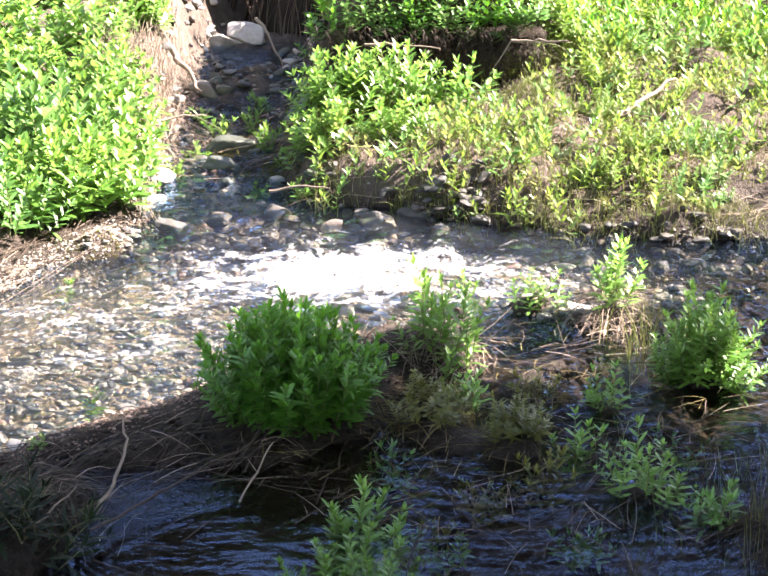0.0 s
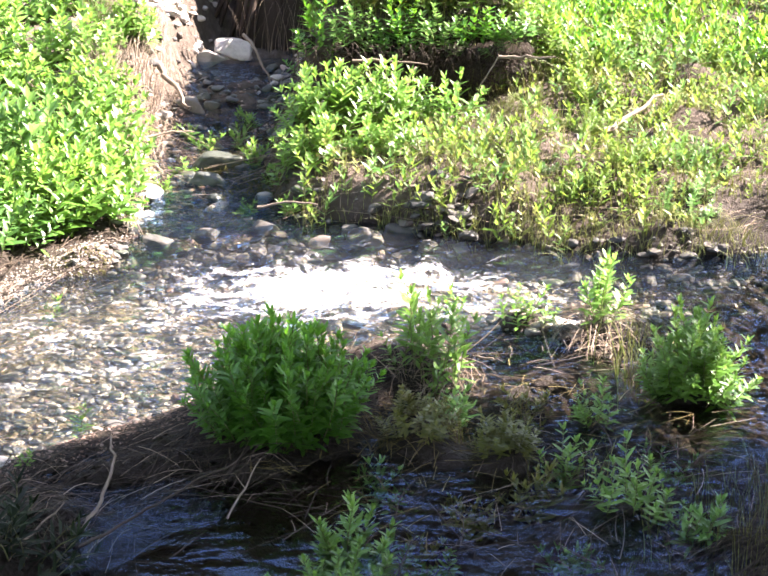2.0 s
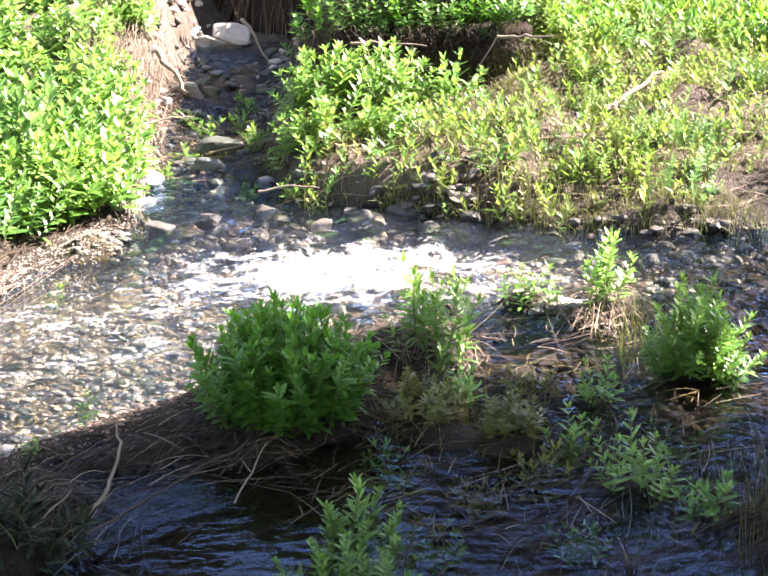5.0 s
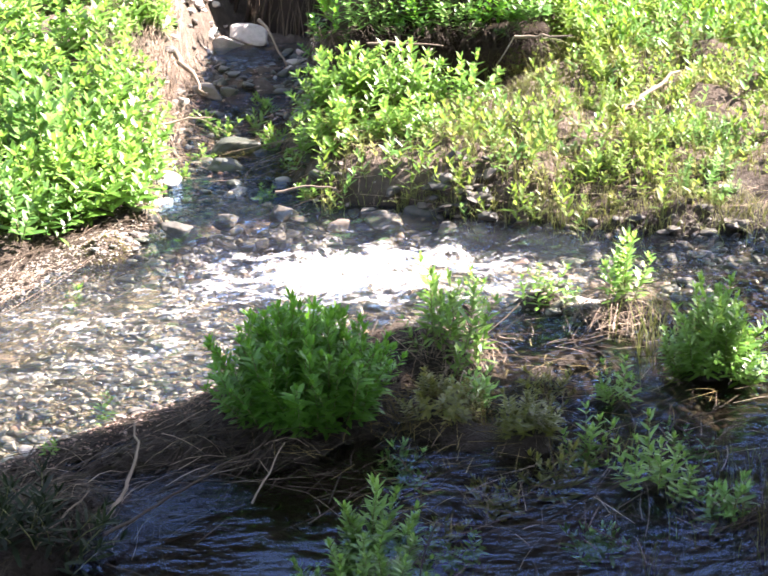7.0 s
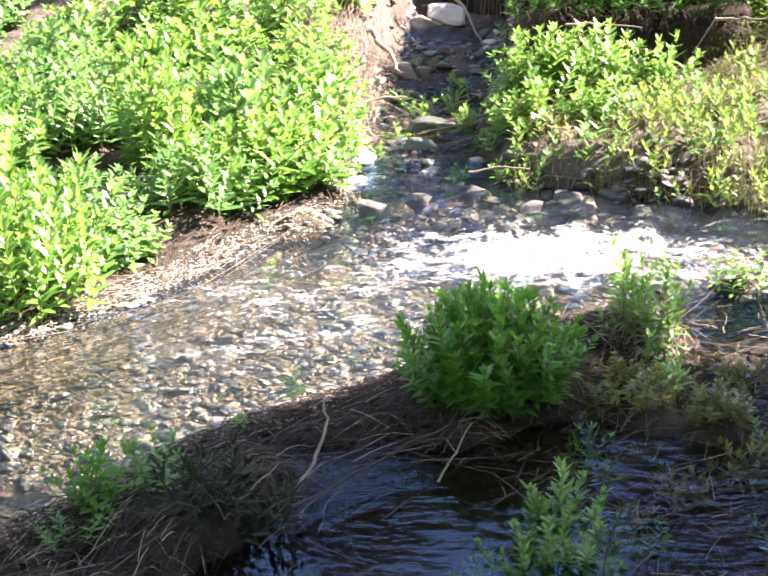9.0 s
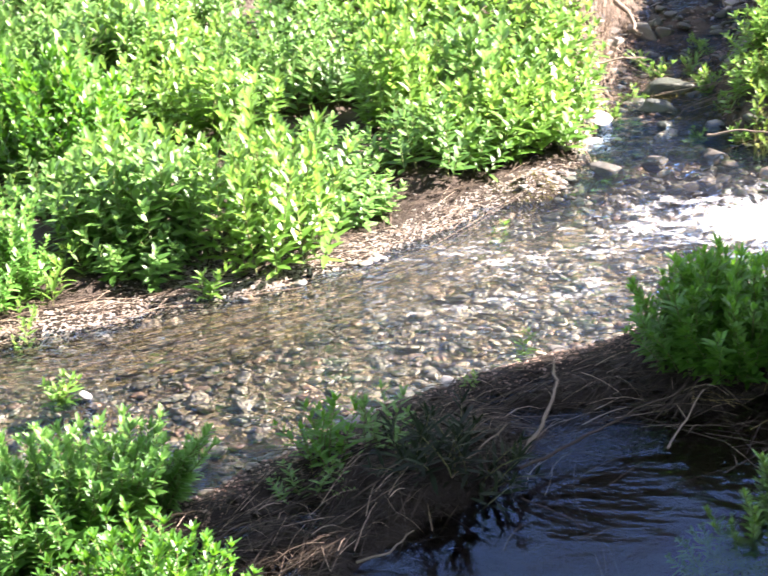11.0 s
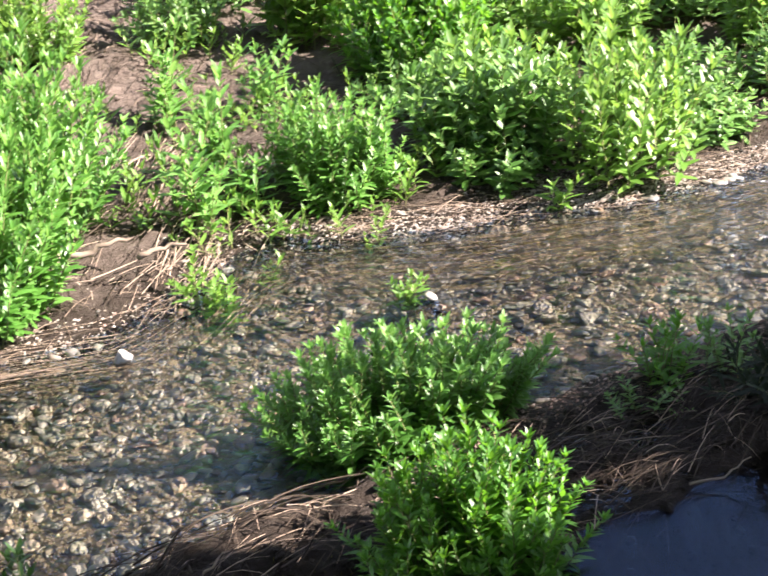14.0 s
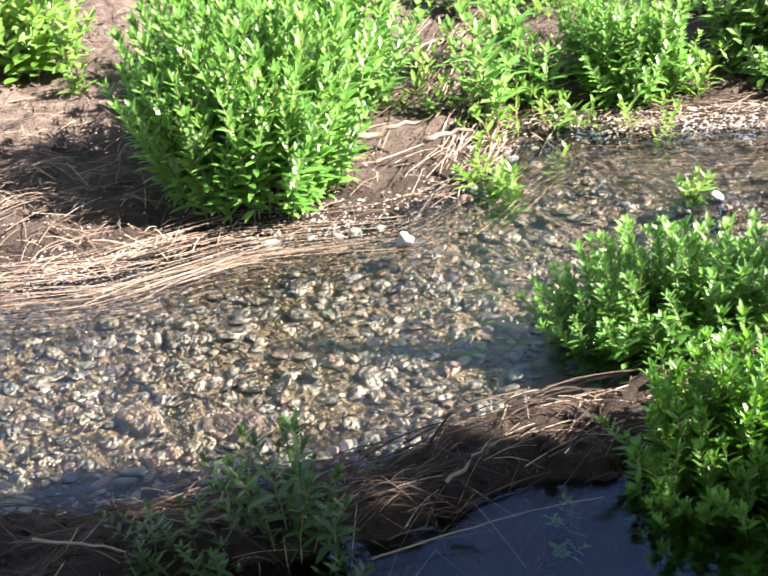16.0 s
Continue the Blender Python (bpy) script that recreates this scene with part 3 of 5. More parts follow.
def straw_mat(name, s0, s1, n0, n1, count, mat, label, length=(0.10, 0.35), swing=0.35, lift=0.012, edge=None, seed=0, radius=0.0012, direction=0.0, minz=None, patchy=None):
    """Matted dead stalks lying along the stream on the ground."""
    rs = np.random.RandomState(seed)
    s, n = rs.uniform(s0, s1, count), rs.uniform(n0, n1, count)
    if edge is not None:
        n = n + edge(s)
    if patchy is not None:
        px, py = xy(s, n)
        ok = value_noise(px, py, 3.5) + rs.uniform(-0.25, 0.25, count) > patchy
        s, n, count = s[ok], n[ok], int(ok.sum())
    L = rs.uniform(*length, count)
    ang = direction + rs.normal(0, swing, count)
    curve = rs.normal(0, 0.12, count)
    K = 4 if length[1] < 0.16 else 6
    u = np.linspace(-0.5, 0.5, K)[None]
    th = ang[:, None] + curve[:, None] * u
    ss = s[:, None] + L[:, None] * u * np.cos(th)
    off = edge(ss) - edge(s)[:, None] if edge is not None else 0.0
    nn = n[:, None] + L[:, None] * u * np.sin(th) + off
    X, Y = xy(ss, nn)
    Z = height(X, Y)
    if minz is not None:
        Z = np.maximum(Z, minz)
    flat = Z[:, :1] + (Z[:, -1:] - Z[:, :1]) * (u + 0.5)
    Z = flat + 0.55 * np.clip((Z - flat).max(1, keepdims=True), 0, 0.05) + rs.uniform(0.0, lift, count)[:, None] + lift * 0.5 * (1 - (2 * u) ** 2) * rs.uniform(0, 1, count)[:, None]
    return solid(name, fibres_mesh(name, np.stack([X, Y, Z], -1), rs.uniform(0.35, 1.35, count) * radius, mat, 0.6), label, "straw", kind="stuff")


def grass_blades(name, places, mat, label, tall=(0.05, 0.14), seed=0, radius=0.0015, bow=0.5):
    rs = np.random.RandomState(seed)
    P = np.asarray(places)
    N, K = len(P), 4
    h, az, b = rs.uniform(*tall, N), rs.uniform(0, 6.28, N), rs.uniform(0.1, bow, N)
    u = np.linspace(0, 1, K)[None]
    Z0 = height(P[:, 0], P[:, 1])
    X = P[:, :1] + (np.cos(az) * b * h)[:, None] * u ** 2
    Y = P[:, 1:2] + (np.sin(az) * b * h)[:, None] * u ** 2
    Z = Z0[:, None] - 0.005 + h[:, None] * u * (1 - 0.25 * b[:, None] * u)
    return solid(name, fibres_mesh(name, np.stack([X, Y, Z], -1), rs.uniform(0.6, 1.3, N) * radius, mat, 0.12), label, "grass", kind="stuff")


# ---- stones ----
def ico(level):
    bm = bmesh.new()
    bmesh.ops.create_icosphere(bm, subdivisions=level, radius=1.0)
    bm.verts.ensure_lookup_table()
    v = np.array([q.co[:] for q in bm.verts])
    t = np.array([[q.index for q in f.verts] for f in bm.faces])
    bm.free()
    return v, t


ICO = {k: ico(k) for k in (1, 2, 4, 5)}


def stone_arrays(rs, level, rough=0.25, flat=(0.28, 0.62)):
    v, t = ICO[level]
    v = v.copy()
    # a few planes chop the ball into a stone with facets
    for _ in range(10):
        d = rs.normal(size=3)
        d /= np.linalg.norm(d)
        over = v @ d - rs.uniform(0.4, 0.85)
        v = v - np.clip(over, 0, None)[:, None] * d * 0.9
    f = rs.normal(size=(3, 3)) * 2.2
    v = v * (1 + rough * 0.4 * np.sin(v @ f).mean(1, keepdims=True))
    return v * np.array([1, rs.uniform(0.6, 0.95), rs.uniform(*flat)]), t


def gravel(name, places, level, mat, label, seed=0, smooth=False):
    """places: x, y, radius, sunk share."""
    rs = np.random.RandomState(seed)
    lib = [stone_arrays(rs, level, flat=(0.20, 0.40) if smooth else (0.28, 0.62)) for _ in range(24)]
    P = np.asarray(places)
    Z = height(P[:, 0], P[:, 1])
    VV, TT, n = [], [], 0
    for (x, y, r, sunk), z in zip(places, Z):
        v, t = lib[rs.randint(24)]
        a, b = rs.uniform(0, 6.28), rs.normal(0, 0.35)
        R = np.array(Matrix.Rotation(a, 3, "Z") @ Matrix.Rotation(b, 3, "X"))
        VV.append((v * r) @ R.T + (x, y, z + r * (0.35 - sunk)))
        TT.append(t + n)
        n += len(v)
    return solid(name, make_mesh(name, np.concatenate(VV), np.concatenate(TT), [mat], None, smooth), label, "gravel", kind="stuff")


def rock(x, y, r, mat, label, seed, squash=(0.5, 0.8), z=None, lift=0.25, stretch=1.0, turn=0.0):
    rs = np.random.RandomState(seed)
    v, t = stone_arrays(rs, 4, 0.35, squash)
    n = np.array([noise.noise(Vector(p) * 2.3 + Vector((seed, 0, 0))) + 0.5 * noise.noise(Vector(p) * 6 + Vector((0, seed, 0))) for p in v])
    v = v * (1 + 0.10 * n[:, None]) * r
    v[:, 0] *= stretch
    ob = solid("rock", make_mesh("rock", v, t, [mat]), label, "rock")
    ob.matrix_basis = pose(x, y, (lie(x, y) if z is None else z) + r * lift * squash[0], 0, 0, turn)
    return ob


def twig(points, radius, label, mat=None, name="twig", side=()):
    """A bare stick through the given points, thinner towards its tip, with side shoots (share along it, direction, length)."""
    pts = [Vector(p) for p in points]
    rs = random.Random(int(abs(points[0][0]) * 1000))
    path = []
    for a, b in zip(pts[:-1], pts[1:]):
        for k in range(4):
            path.append(a.lerp(b, k / 4) + Vector([rs.uniform(-1, 1) * radius * 0.9 for _ in range(3)]))
    path.append(pts[-1])
    V, T = [], []
    K = len(path)
    add_tube(V, T, [np.array(p) for p in path], [radius * (1 - 0.65 * k / K) for k in range(K)], 6)
    for u, d, ln in side:
        p = path[int(u * (K - 1))]
        add_tube(V, T, [np.array(p + Vector(d) * ln * q) + np.array([0, 0, 0.1 * ln * q * q]) for q in (0, 0.33, 0.66, 1)], [radius * 0.5, radius * 0.4, radius * 0.3, radius * 0.15], 5)
    return solid(name, make_mesh(name, V, T, [mat or BARK]), label, "twig")


# ---- stream bed ----
def bed_places(count, seed, s_range, size, margin=0.03, hug=None):
    rs = np.random.RandomState(seed)
    s = rs.uniform(*s_range, count)
    f = far_edge(s)
    nr = np.interp(s, NEAR[:, 0], NEAR[:, 1])
    share = rs.uniform(0, 1, count) if hug is None else rs.uniform(*hug, count)
    n = nr + 0.06 + share * (f - nr - 0.06 + margin)
    x, y = xy(s, n)
    r = size[0] + (size[1] - size[0]) * rs.beta(1.2, 4.0, count)
    return [(a, b, c, q) for a, b, c, q in zip(x, y, r, rs.uniform(0.0, 0.4, count))]


def brook_places(count, seed, size, half=0.26):
    rs = np.random.RandomState(seed)
    y = rs.uniform(4.62, 6.6, count)
    x = brook_x(y) + rs.uniform(-half, half, count)
    return [(a, b, c, q) for a, b, c, q in zip(x, y, size[0] + (size[1] - size[0]) * rs.beta(1.2, 3.5, count), rs.uniform(0, 0.4, count))]


def bank_places(count, seed, s_range, n_range, size):
    rs = np.random.RandomState(seed)
    s = rs.uniform(*s_range, count)
    x, y = xy(s, far_edge(s) + rs.uniform(*n_range, count))
    return [(a, b, c, q) for a, b, c, q in zip(x, y, size[0] + (size[1] - size[0]) * rs.beta(1.2, 3.5, count), rs.uniform(0, 0.4, count))]


gravel("stream_gravel", bed_places(3300, 3, (-0.9, 3.7), (0.010, 0.042)), 2, PEBBLE, "mixed grey, tan and reddish wet pebbles under clear water", 1, True)
gravel("fine_stream_gravel", bed_places(3600, 4, (-0.9, 4.4), (0.005, 0.014)), 1, BEDGRIT, "fine wet gravel between the pebbles of the stream bed", 2)
gravel("small_stream_gravel", [(a, b, c, 0.4 - 0.9 * q) for a, b, c, q in bed_places(2200, 14, (-0.9, 3.7), (0.007, 0.018))], 1, BEDGRIT, "small wet stones scattered over the pebbles of the bed", 12)
gravel("brook_stones", brook_places(280, 5, (0.010, 0.055)), 2, MOSSY, "wet grey stones in the bed of the side brook", 3)
gravel("bank_stones", bank_places(330, 6, (2.75, 4.0), (-0.16, 0.07), (0.010, 0.050)), 2, DARKSTONE, "broken dark grey stones along the rapid", 4)
gravel("bank_grit", bank_places(1500, 7, (-0.5, 4.2), (-0.10, 0.30), (0.003, 0.010)), 1, ROCK, "dry grit and small stones on the bank", 5)

def islet_places(count, seed, size):
    rs = np.random.RandomState(seed)
    s = rs.uniform(-0.4, 3.1, count)
    lo, hi = np.interp(s, POOL[:, 0], POOL[:, 1]), np.interp(s, NEAR[:, 0], NEAR[:, 1])
    x, y = xy(s, lo + (hi - lo) * rs.uniform(-0.05, 1.05, count))
    return list(zip(x, y, size[0] + (size[1] - size[0]) * rs.beta(1.0, 3.5, count), rs.uniform(0.1, 0.4, count)))


gravel("shore_grit", [(a, b, c, 0.2) for a, b, c in (lambda rs, s: [(*xy(q, float(np.interp(q, NEAR[:, 0], NEAR[:, 1])) + u), r) for q, u, r in zip(
       s, rs.uniform(-0.03, 0.14, 3200), 0.002 + 0.007 * rs.beta(1.2, 3, 3200))])(np.random.RandomState(83), np.random.RandomState(84).uniform(0.9, 2.6, 3200))],
       1, RUSTY, "rusty brown grit along the islet's shore", 21)
gravel("brook_grit", brook_places(1500, 85, (0.004, 0.016), 0.24), 1, RUSTY, "brown grit and small stones in the brook", 22)
gravel("sand_patch", [(a, b, c, 0.2) for a, b, c in zip(np.random.RandomState(80).normal(-1.46, 0.12, 2600), np.random.RandomState(81).normal(3.83, 0.05, 2600),
       np.random.RandomState(82).uniform(0.0015, 0.0050, 2600))], 1, SILT, "patch of pale coarse sand on the bank", 20)
gravel("bank_crust", [(*xy(q, float(far_edge(q)) + u), r, 0.25) for q, u, r in zip(np.append(np.random.RandomState(86).uniform(1.05, 2.95, 5200), np.random.RandomState(89).uniform(-0.9, 1.05, 2200)),
       np.random.RandomState(87).uniform(-0.03, 0.16, 7400), np.random.RandomState(88).uniform(0.0020, 0.0062, 7400))], 1, SILT, "pale dry crumbs of silt on the sunlit bank edge", 24)
gravel("mud_clods", islet_places(1300, 70, (0.005, 0.030)), 1, SOIL, "dark wet clods and crumbs of mud on the islet", 19)
gravel("pale_bank_stones", [(a, b, c, 0.1) for a, b, c in zip(np.random.RandomState(60).normal(-0.15, 0.09, 110), np.random.RandomState(61).normal(6.53, 0.12, 110),
       0.010 + 0.045 * np.random.RandomState(62).beta(1.2, 3, 110))], 2, PALESTONE, "heap of pale stones beside the tree foot", 16)
gravel("pale_bank_stones", [(a, b, c, 0.1) for a, b, c in zip(np.random.RandomState(63).normal(-0.70, 0.05, 60), np.random.RandomState(64).uniform(4.85, 6.3, 60),
       0.008 + 0.030 * np.random.RandomState(65).beta(1.2, 3, 60))], 2, PALESTONE, "pale stones along the brook's bank", 17)
gravel("pale_bank_stones", [(a, b, c, 0.1) for a, b, c in zip(np.random.RandomState(71).normal(-0.78, 0.10, 120), np.random.RandomState(72).normal(6.85, 0.16, 120),
       0.010 + 0.045 * np.random.RandomState(73).beta(1.2, 3, 120))], 2, PALESTONE, "pale stones on the bank above the brook", 25)
gravel("soil_clods", [(a, b, c, 0.15) for a, b, c in zip(np.random.RandomState(66).uniform(-3.4, -1.6, 1500), np.random.RandomState(67).uniform(2.5, 5.4, 1500),
       0.004 + 0.020 * np.random.RandomState(68).beta(1.0, 4, 1500)) if sn(a, b)[1] > far_edge(sn(a, b)[0]) + 0.08], 1, SOIL, "crumbled dark clods on the bare soil", 18)
gravel("brook_bank_stones", [(brook_x(b) + a * c, b, r, k) for (a, b, c, r, k) in zip(
    np.random.RandomState(8).choice((-1, 1), 260), np.random.RandomState(9).uniform(4.75, 6.6, 260), np.random.RandomState(10).uniform(0.16, 0.36, 260),
    0.008 + 0.035 * np.random.RandomState(11).beta(1.2, 3.5, 260), np.random.RandomState(12).uniform(0, 0.4, 260))], 2, DARKSTONE, "broken dark stones along the brook's banks", 6)

# single stones: x, y, radius, wet, seed, stretch, turn
RAPID = (1, 8, 9, 10, 11, 12, 24, 25, 26)
GREY, PALE, DARKROCK = "rough grey stone beside the rapid", "pale sunlit stone on the bank", "dark wet stone in the side brook"
for x, y, r, mat, label, seed, stretch, turn in (
        (-0.58, 4.72, 0.048, DARKSTONE, GREY, 1, 1.3, 10), (-0.66, 4.97, 0.040, PALESTONE, PALE, 2, 1.2, 40), (-0.46, 5.10, 0.034, PALESTONE, PALE, 3, 1.4, 5),
        (-0.67, 5.18, 0.055, PALESTONE, PALE, 4, 1.1, 70), (-0.47, 5.46, 0.062, MOSSY, DARKROCK, 5, 1.4, 15), (-0.50, 5.30, 0.058, MOSSY, DARKROCK, 6, 1.5, -10),
        (-0.32, 5.17, 0.042, PALESTONE, PALE, 7, 0.9, 20), (-0.14, 4.72, 0.036, DARKSTONE, GREY, 8, 1.2, 30), (-0.02, 4.76, 0.050, DARKSTONE, GREY, 9, 1.1, -30),
        (0.09, 4.81, 0.046, DARKSTONE, GREY, 10, 1.3, 10), (0.24, 4.80, 0.034, DARKSTONE, GREY, 11, 1.3, 0), (0.37, 4.74, 0.042, DARKSTONE, GREY, 12, 1.1, 50),
        (0.48, 4.12, 0.040, PALESTONE, "pale tan stone on the plant-grown islet", 13, 1.5, 0), (-0.52, 6.75, 0.10, PALESTONE, "large pale rounded boulder at the head of the brook", 14, 1.2, -25),
        (-0.60, 6.70, 0.065, PALESTONE, GREY, 15, 1.2, 30), (-0.62, 6.05, 0.055, ROCK, GREY, 16, 1.4, -40), (-0.70, 5.85, 0.05, ROCK, GREY, 17, 1.3, 20),
        (-1.97, 2.72, 0.027, PEBBLE, "pale upright stone at the water's edge", 18, 0.8, 0), (-0.85, 3.38, 0.036, PEBBLE, "tan stone under shallow water", 19, 1.3, -20),
        (-0.87, 3.24, 0.050, PEBBLE, "flat grey slab at the islet's edge", 20, 1.7, -25), (-0.90, 4.10, 0.030, PEBBLE, "rust-red stone in the stream bed", 21, 1.3, 0),
        (-1.90, 2.05, 0.060, PEBBLE, "large pale stone under the running water", 22, 1.7, 10), (-2.05, 1.98, 0.05, PEBBLE, "large pale stone under the running water", 23, 1.4, -20),
        (-0.30, 4.86, 0.036, DARKSTONE, GREY, 24, 1.5, 10), (-0.46, 4.80, 0.030, DARKSTONE, GREY, 25, 1.4, -10), (0.15, 4.70, 0.030, DARKSTONE, GREY, 26, 1.2, 30),
        (-0.16, 6.35, 0.05, ROCK, GREY, 27, 1.2, 20), (-0.05, 6.38, 0.06, ROCK, GREY, 28, 1.3, 60), (-0.12, 6.50, 0.07, ROCK, GREY, 29, 1.2, 0)):
    rock(x, y, r, mat, label, seed, stretch=stretch, turn=turn, squash=(0.9, 1.2) if seed == 18 else (0.6, 0.95) if seed in RAPID else (0.45, 0.7), lift=0.3,
         z=0.0 if seed in (18, *RAPID) else None)
gravel("rapid_stones", [(a, b + 0.08 * a, c, -0.5) for a, b, c in zip(np.random.RandomState(90).uniform(-0.62, 0.28, 420), np.random.RandomState(91).normal(4.75, 0.05, 420),
       0.008 + 0.042 * np.random.RandomState(92).beta(1.1, 3, 420))], 2, DARKSTONE, "dark broken stones along the upper edge of the rapid", 23)

# ---- the leafy clumps of the near side ----
bush("leafy_bush", -0.19, 3.43, 0.185, 0.15, 0.23, 130, "narrow", LEAF_BLUE, "dense dark green leafy clump growing on the muddy islet", "bush", seed=1)
bush("leafy_bush", 0.71, 3.69, 0.115, 0.10, 0.185, 56, "narrow", LEAF_FRESH, "rounded dark green leafy clump standing in the shaded pool", "bush", seed=2)
bush("leafy_bush", -1.31, 2.63, 0.27, 0.15, 0.25, 165, "dense", LEAF_COOL, "sunlit bright green leafy clump on the stream's near edge", "bush", seed=3, rot=0.55)
bush("leafy_bush", -1.0, 2.20, 0.19, 0.14, 0.24, 140, "dense", LEAF_BLUE, "green leafy clump half in shade beside the still pool", "bush", seed=4, rot=0.7)

MARSH = "slender green plants rising from the shaded marsh"
bush("marsh_plant", 0.13, 3.74, 0.10, 0.07, 0.19, 20, "sprig", LEAF_FRESH, "fresh green plant on a tuft of dry straw", "plant", seed=31)
bush("marsh_plant", 0.19, 4.20, 0.05, 0.03, 0.14, 7, "sprig", LEAF_FRESH, "small fresh green sprigs beside the foam", "plant", seed=32, leaves=True)
bush("marsh_plant", 0.55, 4.06, 0.05, 0.04, 0.20, 10, "sprig", LEAF_FRESH, "upright green plant on tan dry straw", "plant", seed=33, leaves=True)
bush("marsh_plant", 0.37, 4.10, 0.09, 0.05, 0.09, 9, "sprig", LEAF_FRESH, "low green plants on the wet islet", "plant", seed=34)
bush("marsh_plant", 0.47, 3.52, 0.05, 0.04, 0.10, 8, "sprig", LEAF_FRESH, MARSH, "plant", "marsh plants", seed=35, leaves=True)
bush("marsh_plant", 0.38, 3.30, 0.03, 0.03, 0.17, 5, "sprig", LEAF_FRESH, MARSH, "plant", "marsh plants", seed=36, leaves=True)
bush("marsh_plant", 0.27, 3.33, 0.07, 0.05, 0.09, 18, "narrow", LEAF_OLIVE, "olive brownish low plants in the marsh", "plant", seed=37)
bush("marsh_plant", 0.10, 3.42, 0.10, 0.07, 0.08, 20, "narrow", LEAF_OLIVE, "olive brownish low plants in the marsh", "plant", seed=38)
bush("marsh_plant", 0.51, 3.12, 0.11, 0.07, 0.13, 15, "sprig", LEAF_FRESH, MARSH, "plant", "marsh plants", seed=39)
bush("marsh_plant", -0.03, 2.96, 0.09, 0.07, 0.19, 14, "narrow", LEAF_FRESH, "tall grey-green plants at the pool's edge", "plant", seed=40)
bush("marsh_plant", -0.07, 2.78, 0.19, 0.09, 0.12, 44, "narrow", LEAF_FRESH, "tall grey-green plants at the pool's edge", "plant", seed=41)
bush("marsh_plant", 0.13, 2.98, 0.03, 0.03, 0.09, 5, "sprig", LEAF_FRESH, "small light green sprig in the marsh", "plant", seed=42, leaves=True)
bush("marsh_plant", 0.42, 2.70, 0.20, 0.06, 0.09, 16, "narrow", LEAF_FRESH, MARSH, "plant", "marsh plants", seed=43)
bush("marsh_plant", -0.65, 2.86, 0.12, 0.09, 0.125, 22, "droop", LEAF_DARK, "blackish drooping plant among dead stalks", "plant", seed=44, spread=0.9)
bush("marsh_plant", -0.90, 2.92, 0.06, 0.05, 0.16, 12, "sprig", LEAF_BLUE, "slender dark green plant on the islet", "plant", seed=45, leaves=True)
bush("marsh_plant", -0.80, 2.97, 0.05, 0.04, 0.16, 7, "sprig", LEAF, "slender dark green plant on the islet", "plant", seed=46, leaves=True)
bush("marsh_plant", -0.90, 2.80, 0.10, 0.05, 0.07, 10, "sprig", LEAF, "low dark leaves on the wet islet", "plant", seed=47, leaves=True)
bush("marsh_plant", -1.52, 1.74, 0.13, 0.07, 0.17, 22, "sprig", LEAF_SHADED, "green plants on the near edge, leaves darkened for shade", "plant", seed=48)
bush("marsh_plant", -1.62, 1.60, 0.16, 0.06, 0.10, 22, "sprig", LEAF_SHADED, "green plants on the near edge, leaves darkened for shade", "plant", seed=49)
bush("marsh_plant", -1.33, 1.72, 0.08, 0.05, 0.12, 12, "sprig", LEAF_SHADED, "green plants on the near edge, leaves darkened for shade", "plant", seed=50, leaves=True)
bush("marsh_plant", -1.23, 2.05, 0.03, 0.03, 0.05, 6, "short", LEAF_FRESH, "small bright sprig on straw", "plant", seed=51, leaves=True)

for k, (x, y, h) in enumerate(((0.02, 3.27, 0.07), (0.20, 3.15, 0.08), (0.36, 2.97, 0.08), (0.08, 3.09, 0.06), (0.60, 3.37, 0.07), (0.34, 3.60, 0.06), (0.17, 3.50, 0.08), (0.31, 3.20, 0.09), (0.62, 3.02, 0.09))):
    bush("marsh_plant", x, y, 0.05, 0.04, h, 11, "short", LEAF_OLIVE if k % 2 else LEAF, "small olive plants in the shallow marsh", "plant", "small marsh plants", seed=200 + k)

# ---- the clumps of the far bank ----
bush("leafy_bush", -2.42, 2.78, 0.29, 0.24, 0.43, 175, "dense", LEAF_COOL, "tall bright green leafy bush on the far bank", "bush", seed=5)
bush("leafy_bush", -2.60, 3.20, 0.31, 0.27, 0.43, 130, "dense", LEAF_COOL, "tall bright green leafy bush on the far bank", "bush", seed=15)
bush("leafy_bush", -1.94, 3.62, 0.17, 0.14, 0.27, 75, "dense", LEAF_COOL, "bright green leafy clump on the straw-covered bank", "bush", seed=6)
bush("leafy_bush", -1.66, 3.94, 0.22, 0.15, 0.26, 70, "lush", LEAF, "bright green leafy clump on the straw-covered bank", "bush", seed=7)
bush("leafy_bush", -2.08, 4.45, 0.24, 0.2, 0.30, 95, "fine", LEAF_BLUE, "bright green leafy clump standing on bare soil", "bush", seed=8)
bush("leafy_bush", -3.40, 3.05, 0.22, 0.2, 0.28, 50, "lush", LEAF_FRESH, "bright green leafy clump standing on bare soil", "bush", seed=9)
bush("leafy_bush", -2.55, 5.25, 0.28, 0.22, 0.26, 50, "broad", LEAF, "green leafy clump far back on the bank", "bush", seed=10)
bush("leafy_bush", -3.22, 4.22, 0.18, 0.16, 0.25, 50, "fine", LEAF_FRESH, "bright green leafy clump standing on bare soil", "bush", seed=16)
bush("leafy_bush", -2.92, 4.52, 0.16, 0.16, 0.24, 40, "fine", LEAF, "bright green leafy clump standing on bare soil", "bush", seed=17)
bush("leafy_bush", -3.0, 4.9, 0.24, 0.22, 0.26, 40, "broad", LEAF, "green leafy clump far back on the bank", "bush", seed=11)
